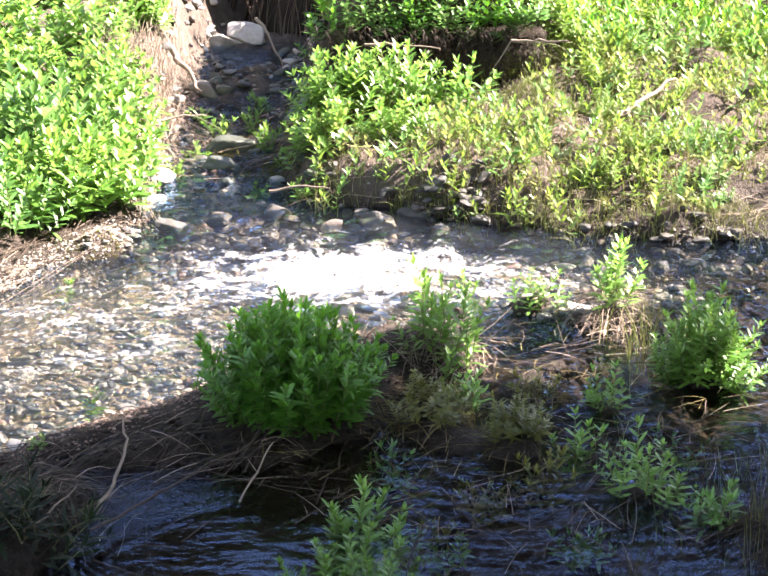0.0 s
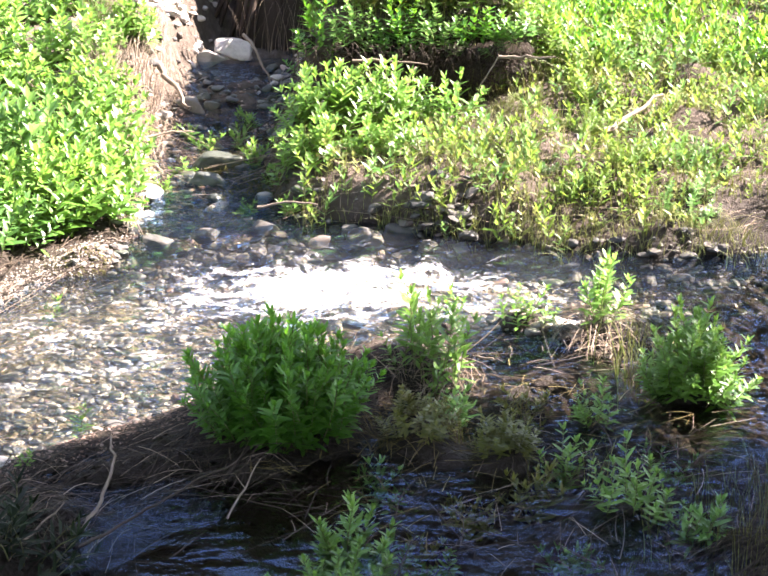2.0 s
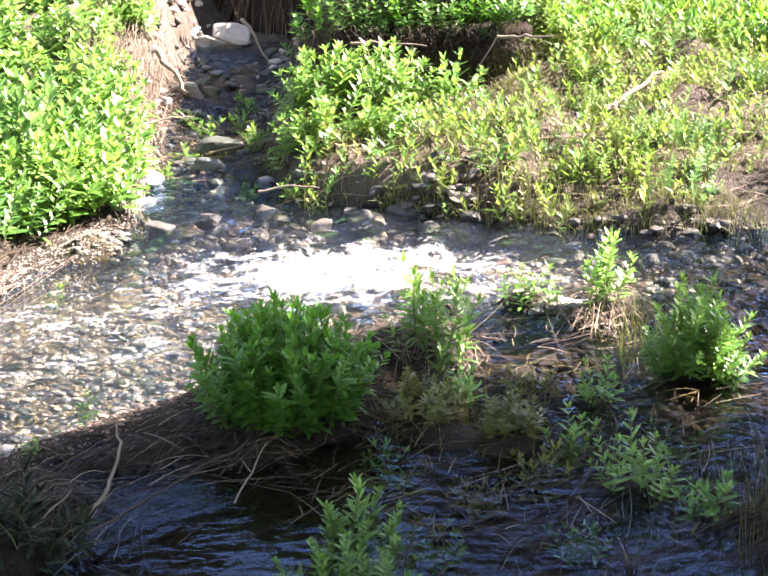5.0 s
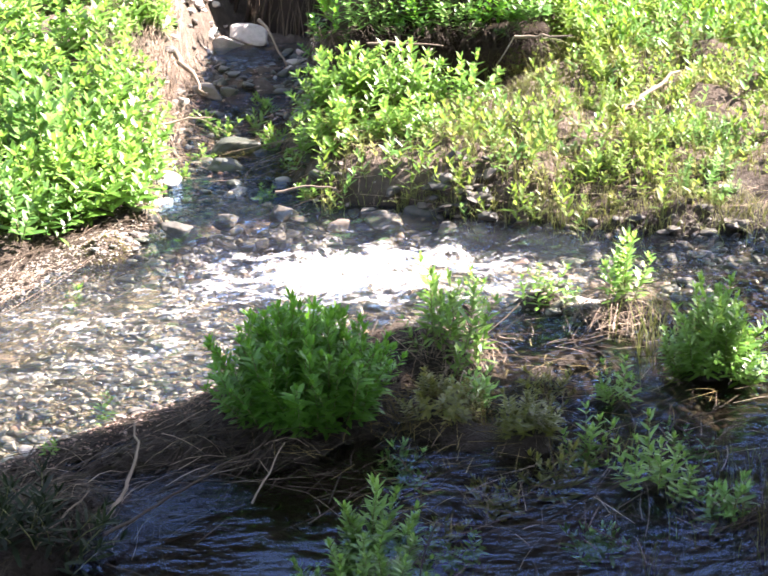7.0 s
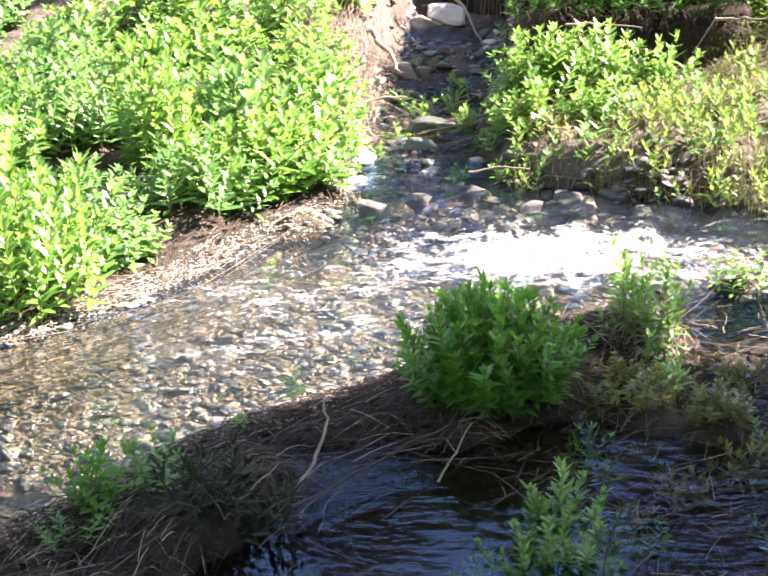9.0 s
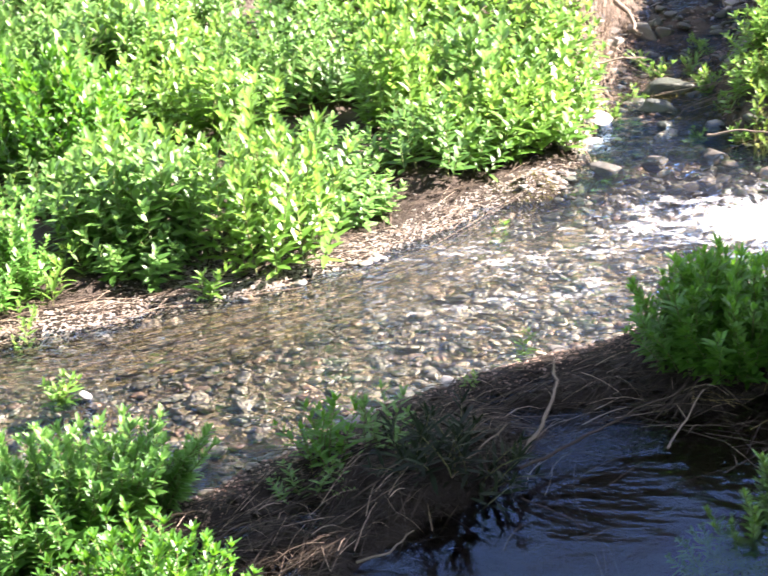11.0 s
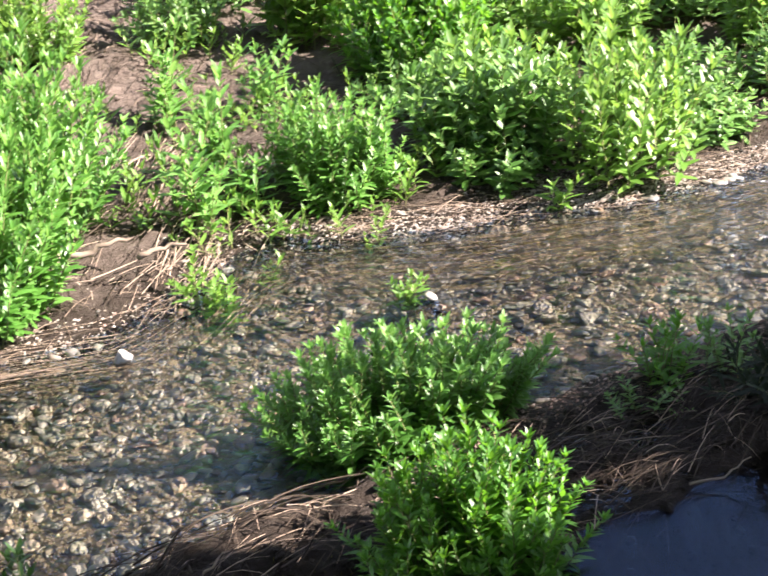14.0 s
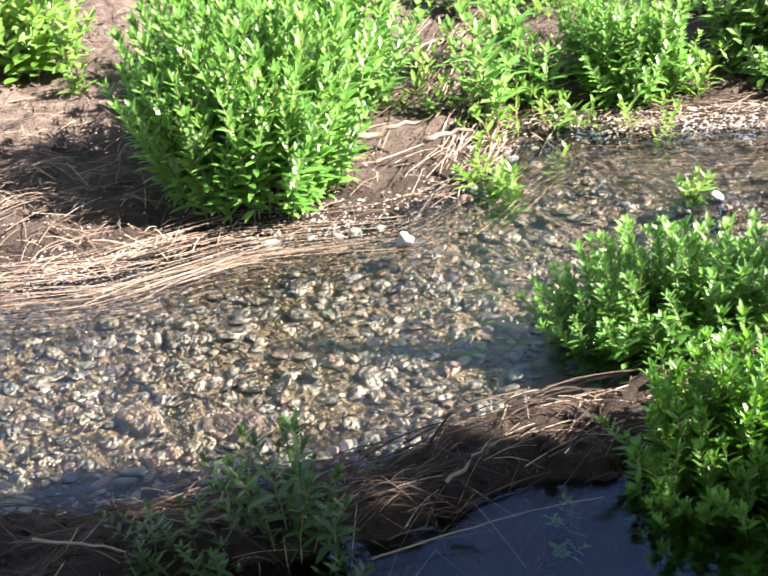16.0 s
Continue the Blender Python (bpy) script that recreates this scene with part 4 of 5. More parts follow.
bush("leafy_bush", -2.1, 5.2, 0.26, 0.22, 0.27, 46, "broad", LEAF_FRESH, "green leafy clump far back on the bank", "bush", seed=13)
for x, y, h, n, seed in ((-2.13, 3.30, 0.30, 7, 61), (-2.23, 3.58, 0.26, 8, 62), (-2.56, 3.88, 0.28, 8, 63), (-2.08, 3.46, 0.18, 5, 64), (-2.38, 4.1, 0.24, 8, 66)):
    bush("bank_plant", x, y, 0.06, 0.05, h, n, "broad", LEAF_COOL, "tall sparse broad-leaved plant on bare soil", "plant", "sparse plants on the soil", seed=seed, leaves=True)
bush("bank_plant", -1.95, 3.04, 0.07, 0.05, 0.13, 12, "broad", LEAF_FRESH, "low yellow-green plant at the water's edge", "plant", seed=65, leaves=True)
for x, y, h, n, seed in ((-1.41, 3.74, 0.09, 4, 71), (-1.37, 3.85, 0.04, 3, 72), (-1.31, 3.87, 0.05, 3, 73), (-1.46, 3.48, 0.05, 4, 74), (-1.55, 3.17, 0.08, 8, 75), (-0.53, 5.60, 0.08, 6, 80), (-0.42, 5.66, 0.10, 5, 81), (-0.62, 5.22, 0.06, 4, 82), (-0.37, 5.06, 0.05, 8, 83), (-0.30, 5.3, 0.07, 6, 84), (-0.36, 5.48, 0.09, 8, 86), (-0.58, 5.4, 0.05, 5, 87), (-0.40, 5.9, 0.08, 6, 88), (-0.29, 5.75, 0.10, 8, 89), (-0.60, 5.75, 0.06, 5, 90), (-0.24, 4.98, 0.06, 7, 91), (-0.52, 4.80, 0.04, 4, 85),
                         (-0.64, 3.61, 0.06, 4, 76), (-0.82, 4.27, 0.07, 4, 77), (-3.08, 2.95, 0.12, 4, 78), (-0.70, 3.30, 0.04, 3, 79)):
    bush("sprout", x, y, 0.02, 0.02, h, n, "short", LEAF_FRESH, "small yellow-green sprout at the water's edge", "sprout", "sprouts along the stream", seed=seed, leaves=y < 4.7)

rs = random.Random(12)
for i in range(5):
    for j in range(8):
        s = 1.62 + 0.31 * i + 0.12 * (j % 2) + rs.uniform(-0.08, 0.08)
        n = float(far_edge(s)) + 0.25 + 0.32 * j + rs.uniform(-0.08, 0.08)
        bx, by = xy(s, n)
        if bx > -0.83 - 0.04 * (by - 5) or (j > 0 and rs.random() < 0.16):
            continue
        bush("leafy_bush", bx, by, rs.uniform(0.13, 0.21), rs.uniform(0.12, 0.19), rs.uniform(0.14, 0.36), 36, ("lush", "fine", "lush", "broad")[(i + 2 * j) % 4], (LEAF, LEAF_FRESH, LEAF)[(i + j) % 3],
             "sunlit green leafy clump in the growth of the bank", "bush", "clumps along the far bank", seed=20 + i * 10 + j)
for x, y, r, h in ((-0.80, 4.86, 0.15, 0.20), (-0.80, 5.1, 0.16, 0.22), (-0.95, 4.72, 0.15, 0.22), (-0.84, 5.4, 0.16, 0.2), (-0.90, 5.65, 0.14, 0.16), (-1.0, 6.0, 0.16, 0.18), (-0.85, 6.25, 0.12, 0.14), (-1.15, 6.5, 0.2, 0.2), (-1.45, 6.35, 0.2, 0.2), (-1.3, 6.05, 0.2, 0.22), (-1.7, 6.1, 0.22, 0.22), (-1.0, 6.8, 0.18, 0.18), (-1.15, 5.62, 0.17, 0.2), (-1.3, 5.75, 0.18, 0.2), (-1.1, 5.35, 0.16, 0.2)):
    bush("leafy_bush", x, y, r, r * 0.9, h, 30, "lush", LEAF_FRESH, "sunlit green leafy clump in the growth of the bank", "bush", "clumps along the far bank", seed=int(y * 50))

# brookside clump and the low growth of the upstream bank
for x, y, r, h, k in ((-0.14, 5.36, 0.15, 0.20, 36), (0.05, 5.42, 0.15, 0.19, 36), (-0.18, 5.16, 0.12, 0.13, 26), (0.05, 5.18, 0.14, 0.12, 28), (0.24, 5.40, 0.08, 0.18, 9)):
    bush("brookside_clump", x, y, r, r * 0.8, h, k, "broad", LEAF_FRESH, "bright green leafy growth beside the brook", "bush", "growth beside the brook", seed=int(90 + 10 * x + y))


def on_bank(x, y):
    s, n = sn(x, y)
    d = n - far_edge(s)
    hollow = (x > -0.22) & (x < 0.46) & (y > np.where(x > 0.1, 5.28, 5.52)) & (y < 5.92)
    return (d > 0.03) & (x > brook_x(y) + 0.22) & (~hollow) & (s > 3.1) & ((x - 0.99) ** 2 + (y - 5.30) ** 2 > 0.006) & ((x - 1.03) ** 2 + (y - 4.74) ** 2 > 0.012)


def bank_points(count, seed, keep):
    rs = np.random.RandomState(seed)
    x, y = rs.uniform(-0.2, 1.75, count), rs.uniform(4.6, 7.0, count)
    ok = on_bank(x, y) & (value_noise(x, y, 3.0) + rs.uniform(-0.6, 0.6, count) > keep)
    return x[ok], y[ok], rs


x, y, rs = bank_points(3400, 21, 0.05)
low = [(a, b, rs.uniform(0.03, 0.10) * (1.5 if b > 5.85 else 1.0)) for a, b in zip(x, y)]
scatter("low_bank_plants", "short", LEAF_LIME, low[::3] + low[1::3], "low yellow-green leafy plants carpeting the bank", "ground cover", 3)
scatter("low_bank_plants", "short", LEAF, low[2::3], "low bright green leafy plants carpeting the bank", "ground cover", 9)
x, y, rs = bank_points(1400, 22, 0.1)
scatter("low_bank_herbs", "short", GRASS, [(a, b, rs.uniform(0.03, 0.07)) for a, b in zip(x, y)], "low yellow-green herbs among dry grass on the bank", "ground cover", 4)
x, y, rs = bank_points(1800, 26, -0.3)
scatter("terrace_plants", "short", LEAF_BLUE, [(a, b, rs.uniform(0.07, 0.14)) for a, b in zip(x, y) if b > 5.87], "green leafy plants on the higher bank", "ground cover", 7)
lip = np.stack([rs.uniform(-0.08, 0.75, 700), rs.uniform(5.80, 5.93, 700)], 1)
grass_blades("overhanging_grass", lip, GRASS, "green grass hanging over the shaded hollow", (0.06, 0.16), 15, 0.0016, 1.6)
x, y, rs = bank_points(11000, 23, -0.4)
grass_blades("bank_grass", np.stack([x, y], 1), GRASS, "short fresh grass on the sunlit bank", (0.03, 0.11), 5, 0.0017)
rs = np.random.RandomState(58)
px, py = rs.uniform(0.06, 0.55, 2200), rs.uniform(5.22, 5.66, 2200)
grass_blades("short_turf", np.stack([px, py], 1)[value_noise(px, py, 5.0) > -0.35], GRASS, "short yellow-green turf before the shaded hollow", (0.015, 0.05), 21, 0.0016, 0.9)
x, y, rs = bank_points(3800, 24, -0.1)
grass_blades("dry_bank_grass", np.stack([x, y], 1), STRAW, "dry pale grass mixed into the bank's growth", (0.03, 0.09), 6, 0.0012, 1.2)
for x, y, h, seed in ((0.34, 5.96, 0.16, 1), (0.12, 5.98, 0.16, 2), (0.55, 5.95, 0.14, 3), (0.0, 6.1, 0.16, 4), (0.72, 5.6, 0.12, 5), (0.85, 5.95, 0.14, 6), (1.15, 6.0, 0.15, 7), (1.25, 5.5, 0.11, 8),
                      (0.66, 5.35, 0.10, 9), (0.46, 5.06, 0.07, 10), (0.75, 5.0, 0.09, 11), (0.95, 5.05, 0.10, 12), (0.22, 5.92, 0.13, 15), (0.45, 5.90, 0.13, 17), (0.02, 5.93, 0.12, 19), (0.65, 5.88, 0.12, 21), (0.30, 6.2, 0.14, 23), (0.6, 6.2, 0.14, 24), (0.9, 6.25, 0.14, 25), (0.1, 6.3, 0.14, 26), (0.60, 4.88, 0.08, 13), (0.88, 4.80, 0.08, 14)):
    bush("bank_plant", x, y, 0.11, 0.09, h, 16, "broad" if y > 5.5 else "dense", LEAF_LIME if seed % 2 else LEAF, "leafy green plant in the low growth of the bank", "plant", "plants of the upstream bank", seed=100 + seed)

rs = np.random.RandomState(32)
px, py = rs.uniform(-0.52, -0.12, 60), rs.normal(6.86, 0.03, 60)
grass_blades("dead_stalks", np.stack([px, py], 1), STRAW, "pale dead stalks standing before the tree foot", (0.12, 0.30), 16, 0.0018, 0.4)
px, py = rs.uniform(-3.3, -1.7, 900), rs.uniform(3.2, 5.4, 900)
spots = [(a, b, rs.uniform(0.03, 0.10)) for a, b in zip(px, py) if value_noise(a, b, 2.5) > 0.12]
scatter("soil_herbs", "short", LEAF_FRESH, spots, "small green herbs scattered on the bare soil", "ground cover", 8)
rs = np.random.RandomState(31)
px, py = rs.uniform(-0.95, -0.70, 260), rs.uniform(5.6, 5.95, 260)
grass_blades("dry_tussock", np.stack([px, py], 1), STRAW, "tussock of dry tan grass above the brook", (0.08, 0.20), 7, 0.0016, 0.8)
px, py = rs.normal(-0.93, 0.05, 120), rs.normal(6.25, 0.05, 120)
grass_blades("grass_tuft", np.stack([px, py], 1), GRASS, "tuft of bright green grass on the bank", (0.12, 0.22), 8, 0.002, 0.5)
px, py = rs.uniform(-0.45, 0.75, 1200), rs.uniform(2.62, 3.0, 1200)
ok = height(px, py) > -0.02
px, py = px[ok], py[ok]
grass_blades("pool_grass", np.stack([px, py], 1), GRASS, "thin green grass at the edge of the pool", (0.04, 0.11), 9, 0.0012, 0.4)
px, py = np.append(rs.normal(0.70, 0.05, 60), rs.normal(0.62, 0.05, 30)), np.append(rs.normal(3.78, 0.04, 60), rs.normal(3.86, 0.04, 30))
grass_blades("marsh_grass", np.stack([px, py], 1), GRASS, "thin grass blades rising from the dark green clump", (0.16, 0.27), 10, 0.0014, 0.4)
px, py = rs.normal(-0.71, 0.07, 900), rs.normal(4.50, 0.045, 900)
grass_blades("moss_mat", np.stack([px, py], 1), MOSS, "olive moss on a low hump of the stream's edge", (0.006, 0.016), 11, 0.0016, 0.9)
px, py = rs.uniform(-0.52, -0.20, 2400), rs.uniform(4.92, 5.9, 2400)
ok = value_noise(px, py, 6.0) > -0.1
px, py = px[ok], py[ok]
grass_blades("moss_mat", np.stack([px, py], 1), MOSS, "green moss and drowned blades beside the brook", (0.012, 0.05), 14, 0.0014, 1.2)
px, py = rs.uniform(0.50, 1.0, 1300), rs.uniform(2.60, 3.0, 1300)
grass_blades("moss_mat", np.stack([px, py], 1), MOSS, "olive moss and dead blades on a muddy hump", (0.008, 0.03), 12, 0.0014, 1.2)
px, py = rs.normal(-1.22, 0.05, 400), rs.normal(2.02, 0.04, 400)
grass_blades("moss_mat", np.stack([px, py], 1), MOSS, "olive moss and dead blades on a muddy hump", (0.008, 0.02), 13, 0.0014, 1.2)

rs = np.random.RandomState(57)
ds = rs.uniform(2.95, 4.1, 1200)
px, py = xy(ds, far_edge(ds) + rs.uniform(-0.02, 0.14, 1200))
ok = (value_noise(px, py, 5.0) > -0.15) & (px > brook_x(py) + 0.2)
px, py = px[ok], py[ok]
grass_blades("drooping_grass", np.stack([px, py], 1)[::2], GRASS, "yellow-green grass drooping down the bank to the stones", (0.03, 0.08), 19, 0.0014, 1.2)
grass_blades("drooping_grass", np.stack([px, py], 1)[1::2], GRASS, "green grass drooping down the bank to the stones", (0.04, 0.10), 20, 0.0015, 1.4)
rs = np.random.RandomState(55)
px, py = rs.uniform(-0.05, 0.80, 3000), rs.uniform(2.72, 3.75, 3000)
ok = (value_noise(px, py, 7.0) > 0.27) & (sn(px, py)[1] < 2.5)
px, py = px[ok], py[ok]
grass_blades("marsh_blades", np.stack([px, py], 1)[::2], STRAW_OLIVE, "olive and brown blades standing in the shallow marsh", (0.05, 0.11), 17, 0.0013, 0.6)
grass_blades("marsh_blades", np.stack([px, py], 1)[1::3], GRASS, "green blades standing in the shallow marsh", (0.06, 0.13), 18, 0.0014, 0.4)
straw_mat("floating_straw", 2.1, 3.1, 1.6, 2.5, 110, STRAW_DARK, "brown dead stalks floating on the marsh water", swing=1.0, seed=30, minz=-0.003, length=(0.05, 0.2), lift=0.006, radius=0.0013, patchy=-0.05)
straw_mat("floating_straw", 1.55, 2.2, 2.0, 2.35, 160, STRAW_DARK, "brown dead stalks floating on the pool's edge", swing=0.8, seed=31, minz=-0.003, length=(0.05, 0.2), lift=0.006, radius=0.0012, patchy=0.1)

# added lip above the hollow, coloured near black in place of deep shade
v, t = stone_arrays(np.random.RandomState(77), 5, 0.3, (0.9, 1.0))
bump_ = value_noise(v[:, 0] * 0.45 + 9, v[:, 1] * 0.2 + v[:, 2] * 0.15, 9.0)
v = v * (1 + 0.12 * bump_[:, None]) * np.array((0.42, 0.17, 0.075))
solid("overhanging_bank", make_mesh("overhanging_bank", v, t, [SHADE_SOIL]), "overhanging lip of soil, coloured black for the shade of the hollow", "bank", kind="structure", place=(0.13, 5.87, 0.30))
# dark blades hung across the hollow's face to deepen its shade
rs = np.random.RandomState(78)
lip = np.stack([rs.uniform(-0.25, 0.50, 900), rs.uniform(5.71, 5.79, 900)], 1)
u = np.linspace(0, 1, 4)[None]
L, az = rs.uniform(0.05, 0.15, 900), rs.normal(0, 0.5, 900)
X = lip[:, :1] + (np.sin(az) * L)[:, None] * u
Y = lip[:, 1:] - 0.03 * u ** 0.5
Z = rs.uniform(0.27, 0.36, 900)[:, None] + 0.02 * u - (L * 1.1)[:, None] * u ** 2
solid("hanging_blades", fibres_mesh("hanging_blades", np.stack([X, Y, Z], -1), rs.uniform(0.0008, 0.0018, 900), STRAW_DARK, 0.3), "dark dead blades added over the hollow to blacken it", "grass", kind="stuff")
for x, y, h, seed in ((-0.18, 5.80, 0.12, 1), (-0.05, 5.78, 0.10, 2), (0.08, 5.80, 0.13, 3), (0.21, 5.78, 0.11, 4), (0.35, 5.79, 0.13, 5), (0.46, 5.76, 0.11, 6)):
    ob = bush("bank_plant", x, y, 0.09, 0.06, h, 13, "broad", LEAF_BLUE if seed % 2 else LEAF, "green leafy plant hanging over the shaded hollow", "plant", "plants over the hollow", seed=300 + seed)
    ob.location.z = 0.34

# ---- dead stalks and straw ----
near_edge = lambda s: np.interp(s, NEAR[:, 0], NEAR[:, 1])
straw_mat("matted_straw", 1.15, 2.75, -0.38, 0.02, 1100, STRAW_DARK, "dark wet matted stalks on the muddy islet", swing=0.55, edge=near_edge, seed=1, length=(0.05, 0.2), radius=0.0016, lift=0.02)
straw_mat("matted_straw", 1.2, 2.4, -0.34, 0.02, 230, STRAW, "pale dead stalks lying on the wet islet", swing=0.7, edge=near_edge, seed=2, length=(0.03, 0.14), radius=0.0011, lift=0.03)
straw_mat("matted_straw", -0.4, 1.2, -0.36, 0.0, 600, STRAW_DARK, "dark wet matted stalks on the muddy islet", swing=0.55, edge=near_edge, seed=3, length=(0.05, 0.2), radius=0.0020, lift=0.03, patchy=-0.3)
straw_mat("matted_straw", -0.3, 1.3, -0.34, 0.0, 150, STRAW, "pale dead stalks strewn over the shaded islet", swing=0.9, edge=near_edge, seed=24, length=(0.03, 0.13), radius=0.0011, lift=0.03)
straw_mat("matted_straw", 0.25, 1.0, -0.26, 0.0, 120, STRAW, "sunlit tan stalks matted beside the leafy clump", swing=0.5, edge=near_edge, seed=4, radius=0.0014, length=(0.03, 0.12))
straw_mat("bank_straw", -0.9, 0.42, -0.08, 0.14, 200, STRAW, "long tan stalks combed along the water's edge", swing=0.12, edge=far_edge, seed=5, length=(0.15, 0.5), minz=-0.004, radius=0.0010)
straw_mat("bank_straw", 0.5, 1.35, -0.05, 0.45, 420, STRAW, "dry tan litter on the far bank", swing=0.7, edge=far_edge, seed=6, length=(0.04, 0.15), radius=0.0013, patchy=0.0)
straw_mat("bank_straw", 1.2, 3.0, -0.04, 0.18, 700, STRAW, "dry pale stalks on the sunlit bank edge", swing=0.35, edge=far_edge, seed=7, length=(0.04, 0.16), radius=0.0010, patchy=-0.05)
straw_mat("drowned_straw", 0.9, 2.5, -0.24, 0.0, 170, STRAW, "brown stalks trailing in the shallow water", swing=0.07, edge=far_edge, seed=8, length=(0.25, 0.6), minz=-0.012, lift=0.006)
straw_mat("drowned_straw", 1.2, 2.5, -0.30, 0.0, 170, STRAW_OLIVE, "golden drowned stalks trailing in the shallow water", swing=0.07, edge=far_edge, seed=41, length=(0.2, 0.5), minz=-0.012, lift=0.006, radius=0.0010)
straw_mat("drowned_straw", -0.9, 0.6, -0.14, 0.0, 130, STRAW, "brown stalks trailing in the shallow water", swing=0.06, edge=far_edge, seed=9, length=(0.3, 0.7), minz=-0.01, lift=0.006)
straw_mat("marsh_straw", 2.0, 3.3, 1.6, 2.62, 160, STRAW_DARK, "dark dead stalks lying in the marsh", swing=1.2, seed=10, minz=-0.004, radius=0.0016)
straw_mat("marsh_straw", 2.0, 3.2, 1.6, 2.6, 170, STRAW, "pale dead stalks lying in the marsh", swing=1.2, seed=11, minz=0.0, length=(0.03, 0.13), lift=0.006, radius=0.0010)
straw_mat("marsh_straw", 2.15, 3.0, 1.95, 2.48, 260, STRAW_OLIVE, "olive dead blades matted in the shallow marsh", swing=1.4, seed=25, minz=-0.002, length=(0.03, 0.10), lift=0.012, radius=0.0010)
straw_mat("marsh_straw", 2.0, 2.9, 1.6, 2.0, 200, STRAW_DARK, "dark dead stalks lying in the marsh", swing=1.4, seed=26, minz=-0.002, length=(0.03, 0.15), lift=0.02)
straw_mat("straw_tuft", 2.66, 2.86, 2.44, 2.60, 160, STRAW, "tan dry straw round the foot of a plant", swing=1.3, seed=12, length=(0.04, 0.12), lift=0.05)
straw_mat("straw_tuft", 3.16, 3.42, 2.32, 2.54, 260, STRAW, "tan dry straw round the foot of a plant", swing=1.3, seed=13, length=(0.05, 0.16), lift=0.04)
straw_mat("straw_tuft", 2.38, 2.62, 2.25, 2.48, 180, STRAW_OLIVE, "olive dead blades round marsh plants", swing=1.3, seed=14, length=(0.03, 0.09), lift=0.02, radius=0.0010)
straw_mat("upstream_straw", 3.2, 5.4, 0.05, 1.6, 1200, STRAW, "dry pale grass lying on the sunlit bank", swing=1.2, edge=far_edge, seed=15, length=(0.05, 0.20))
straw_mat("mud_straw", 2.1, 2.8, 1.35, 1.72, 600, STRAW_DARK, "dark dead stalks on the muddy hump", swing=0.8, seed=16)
straw_mat("bank_litter", 0.3, 3.0, 0.3, 2.4, 900, STRAW_DARK, "brown dead litter on the soil among plants", swing=1.5, edge=far_edge, seed=17, length=(0.05, 0.2), radius=0.002)
straw_mat("bank_litter", -0.9, 1.0, 0.03, 0.75, 1500, STRAW, "chopped pale litter on the soil beside the stream", swing=0.8, edge=far_edge, seed=33, length=(0.02, 0.12), radius=0.0018, lift=0.02, patchy=-0.1)
straw_mat("bank_litter", -0.9, 1.3, 0.06, 2.2, 2600, STRAW, "chopped dry litter on the bare soil", swing=1.5, edge=far_edge, seed=27, length=(0.02, 0.09), radius=0.0014, patchy=-0.05)
straw_mat("bank_litter", -0.9, 1.3, 0.06, 2.2, 2600, STRAW_DARK, "chopped dark litter on the bare soil", swing=1.5, edge=far_edge, seed=28, length=(0.02, 0.10), radius=0.0016)
brook_edge = lambda s: 3.94 + (s - 2.99) * 0.98
straw_mat("brook_litter", 2.95, 4.1, -0.09, 0.16, 900, STRAW, "dry tan litter on the brook's bank", swing=0.8, edge=brook_edge, seed=18, length=(0.03, 0.14), direction=0.3, lift=0.03)
straw_mat("brook_litter", 2.95, 4.1, -0.45, -0.05, 260, STRAW_DARK, "dark dead litter in the brook", swing=1.2, edge=brook_edge, seed=19, length=(0.04, 0.2))
straw_mat("bank_litter", 1.2, 3.0, 0.10, 0.34, 400, STRAW_DARK, "dark dead litter along the bank's edge", swing=0.5, edge=far_edge, seed=20, length=(0.04, 0.2), radius=0.002)

# ---- sticks ----
twig([(-0.525, 2.93, 0.05), (-0.50, 3.00, 0.07), (-0.485, 3.10, 0.10), (-0.50, 3.17, 0.13)], 0.0048, "bare pale curved stick on dark straw")
twig([(-0.62, 2.86, 0.06), (-0.59, 2.92, 0.07), (-0.56, 2.97, 0.085)], 0.003, "short bare grey stick among dead stalks")
twig([(-0.53, 2.90, 0.03), (-0.44, 3.01, 0.035), (-0.36, 3.10, 0.05), (-0.26, 3.18, 0.07)], 0.004, "dark stick along the pool's edge", STRAW_DARK)
twig([(-0.75, 2.57, 0.012), (-0.70, 2.595, 0.02), (-0.66, 2.62, 0.05)], 0.0028, "thin pale stick rising out of the pool")
twig([(-1.38, 1.75, 0.012), (-1.30, 1.86, 0.02), (-1.22, 1.95, 0.03), (-1.14, 2.03, 0.03)], 0.0020, "long thin stick along the pool's edge")
twig([(-1.35, 1.92, 0.06), (-1.33, 1.95, 0.08), (-1.31, 1.99, 0.11)], 0.004, "short bare stick on matted straw")
twig([(-1.81, 1.49, 0.07), (-1.73, 1.51, 0.075), (-1.66, 1.53, 0.07)], 0.003, "thin bare stick in the shade", side=((0.5, (0.3, 0.8, 0.4), 0.05),))
twig([(-2.27, 2.97, 0.09), (-2.21, 3.02, 0.10), (-2.15, 3.07, 0.11)], 0.009, "dead bleached branch on the bank litter")
twig([(-2.12, 3.02, 0.09), (-2.08, 3.05, 0.10), (-2.03, 3.09, 0.10)], 0.008, "dead bleached branch on the bank litter")
twig([(-0.06, 5.68, 0.31), (0.06, 5.68, 0.31), (0.18, 5.66, 0.30)], 0.005, "thin bare branch across the shaded hollow")
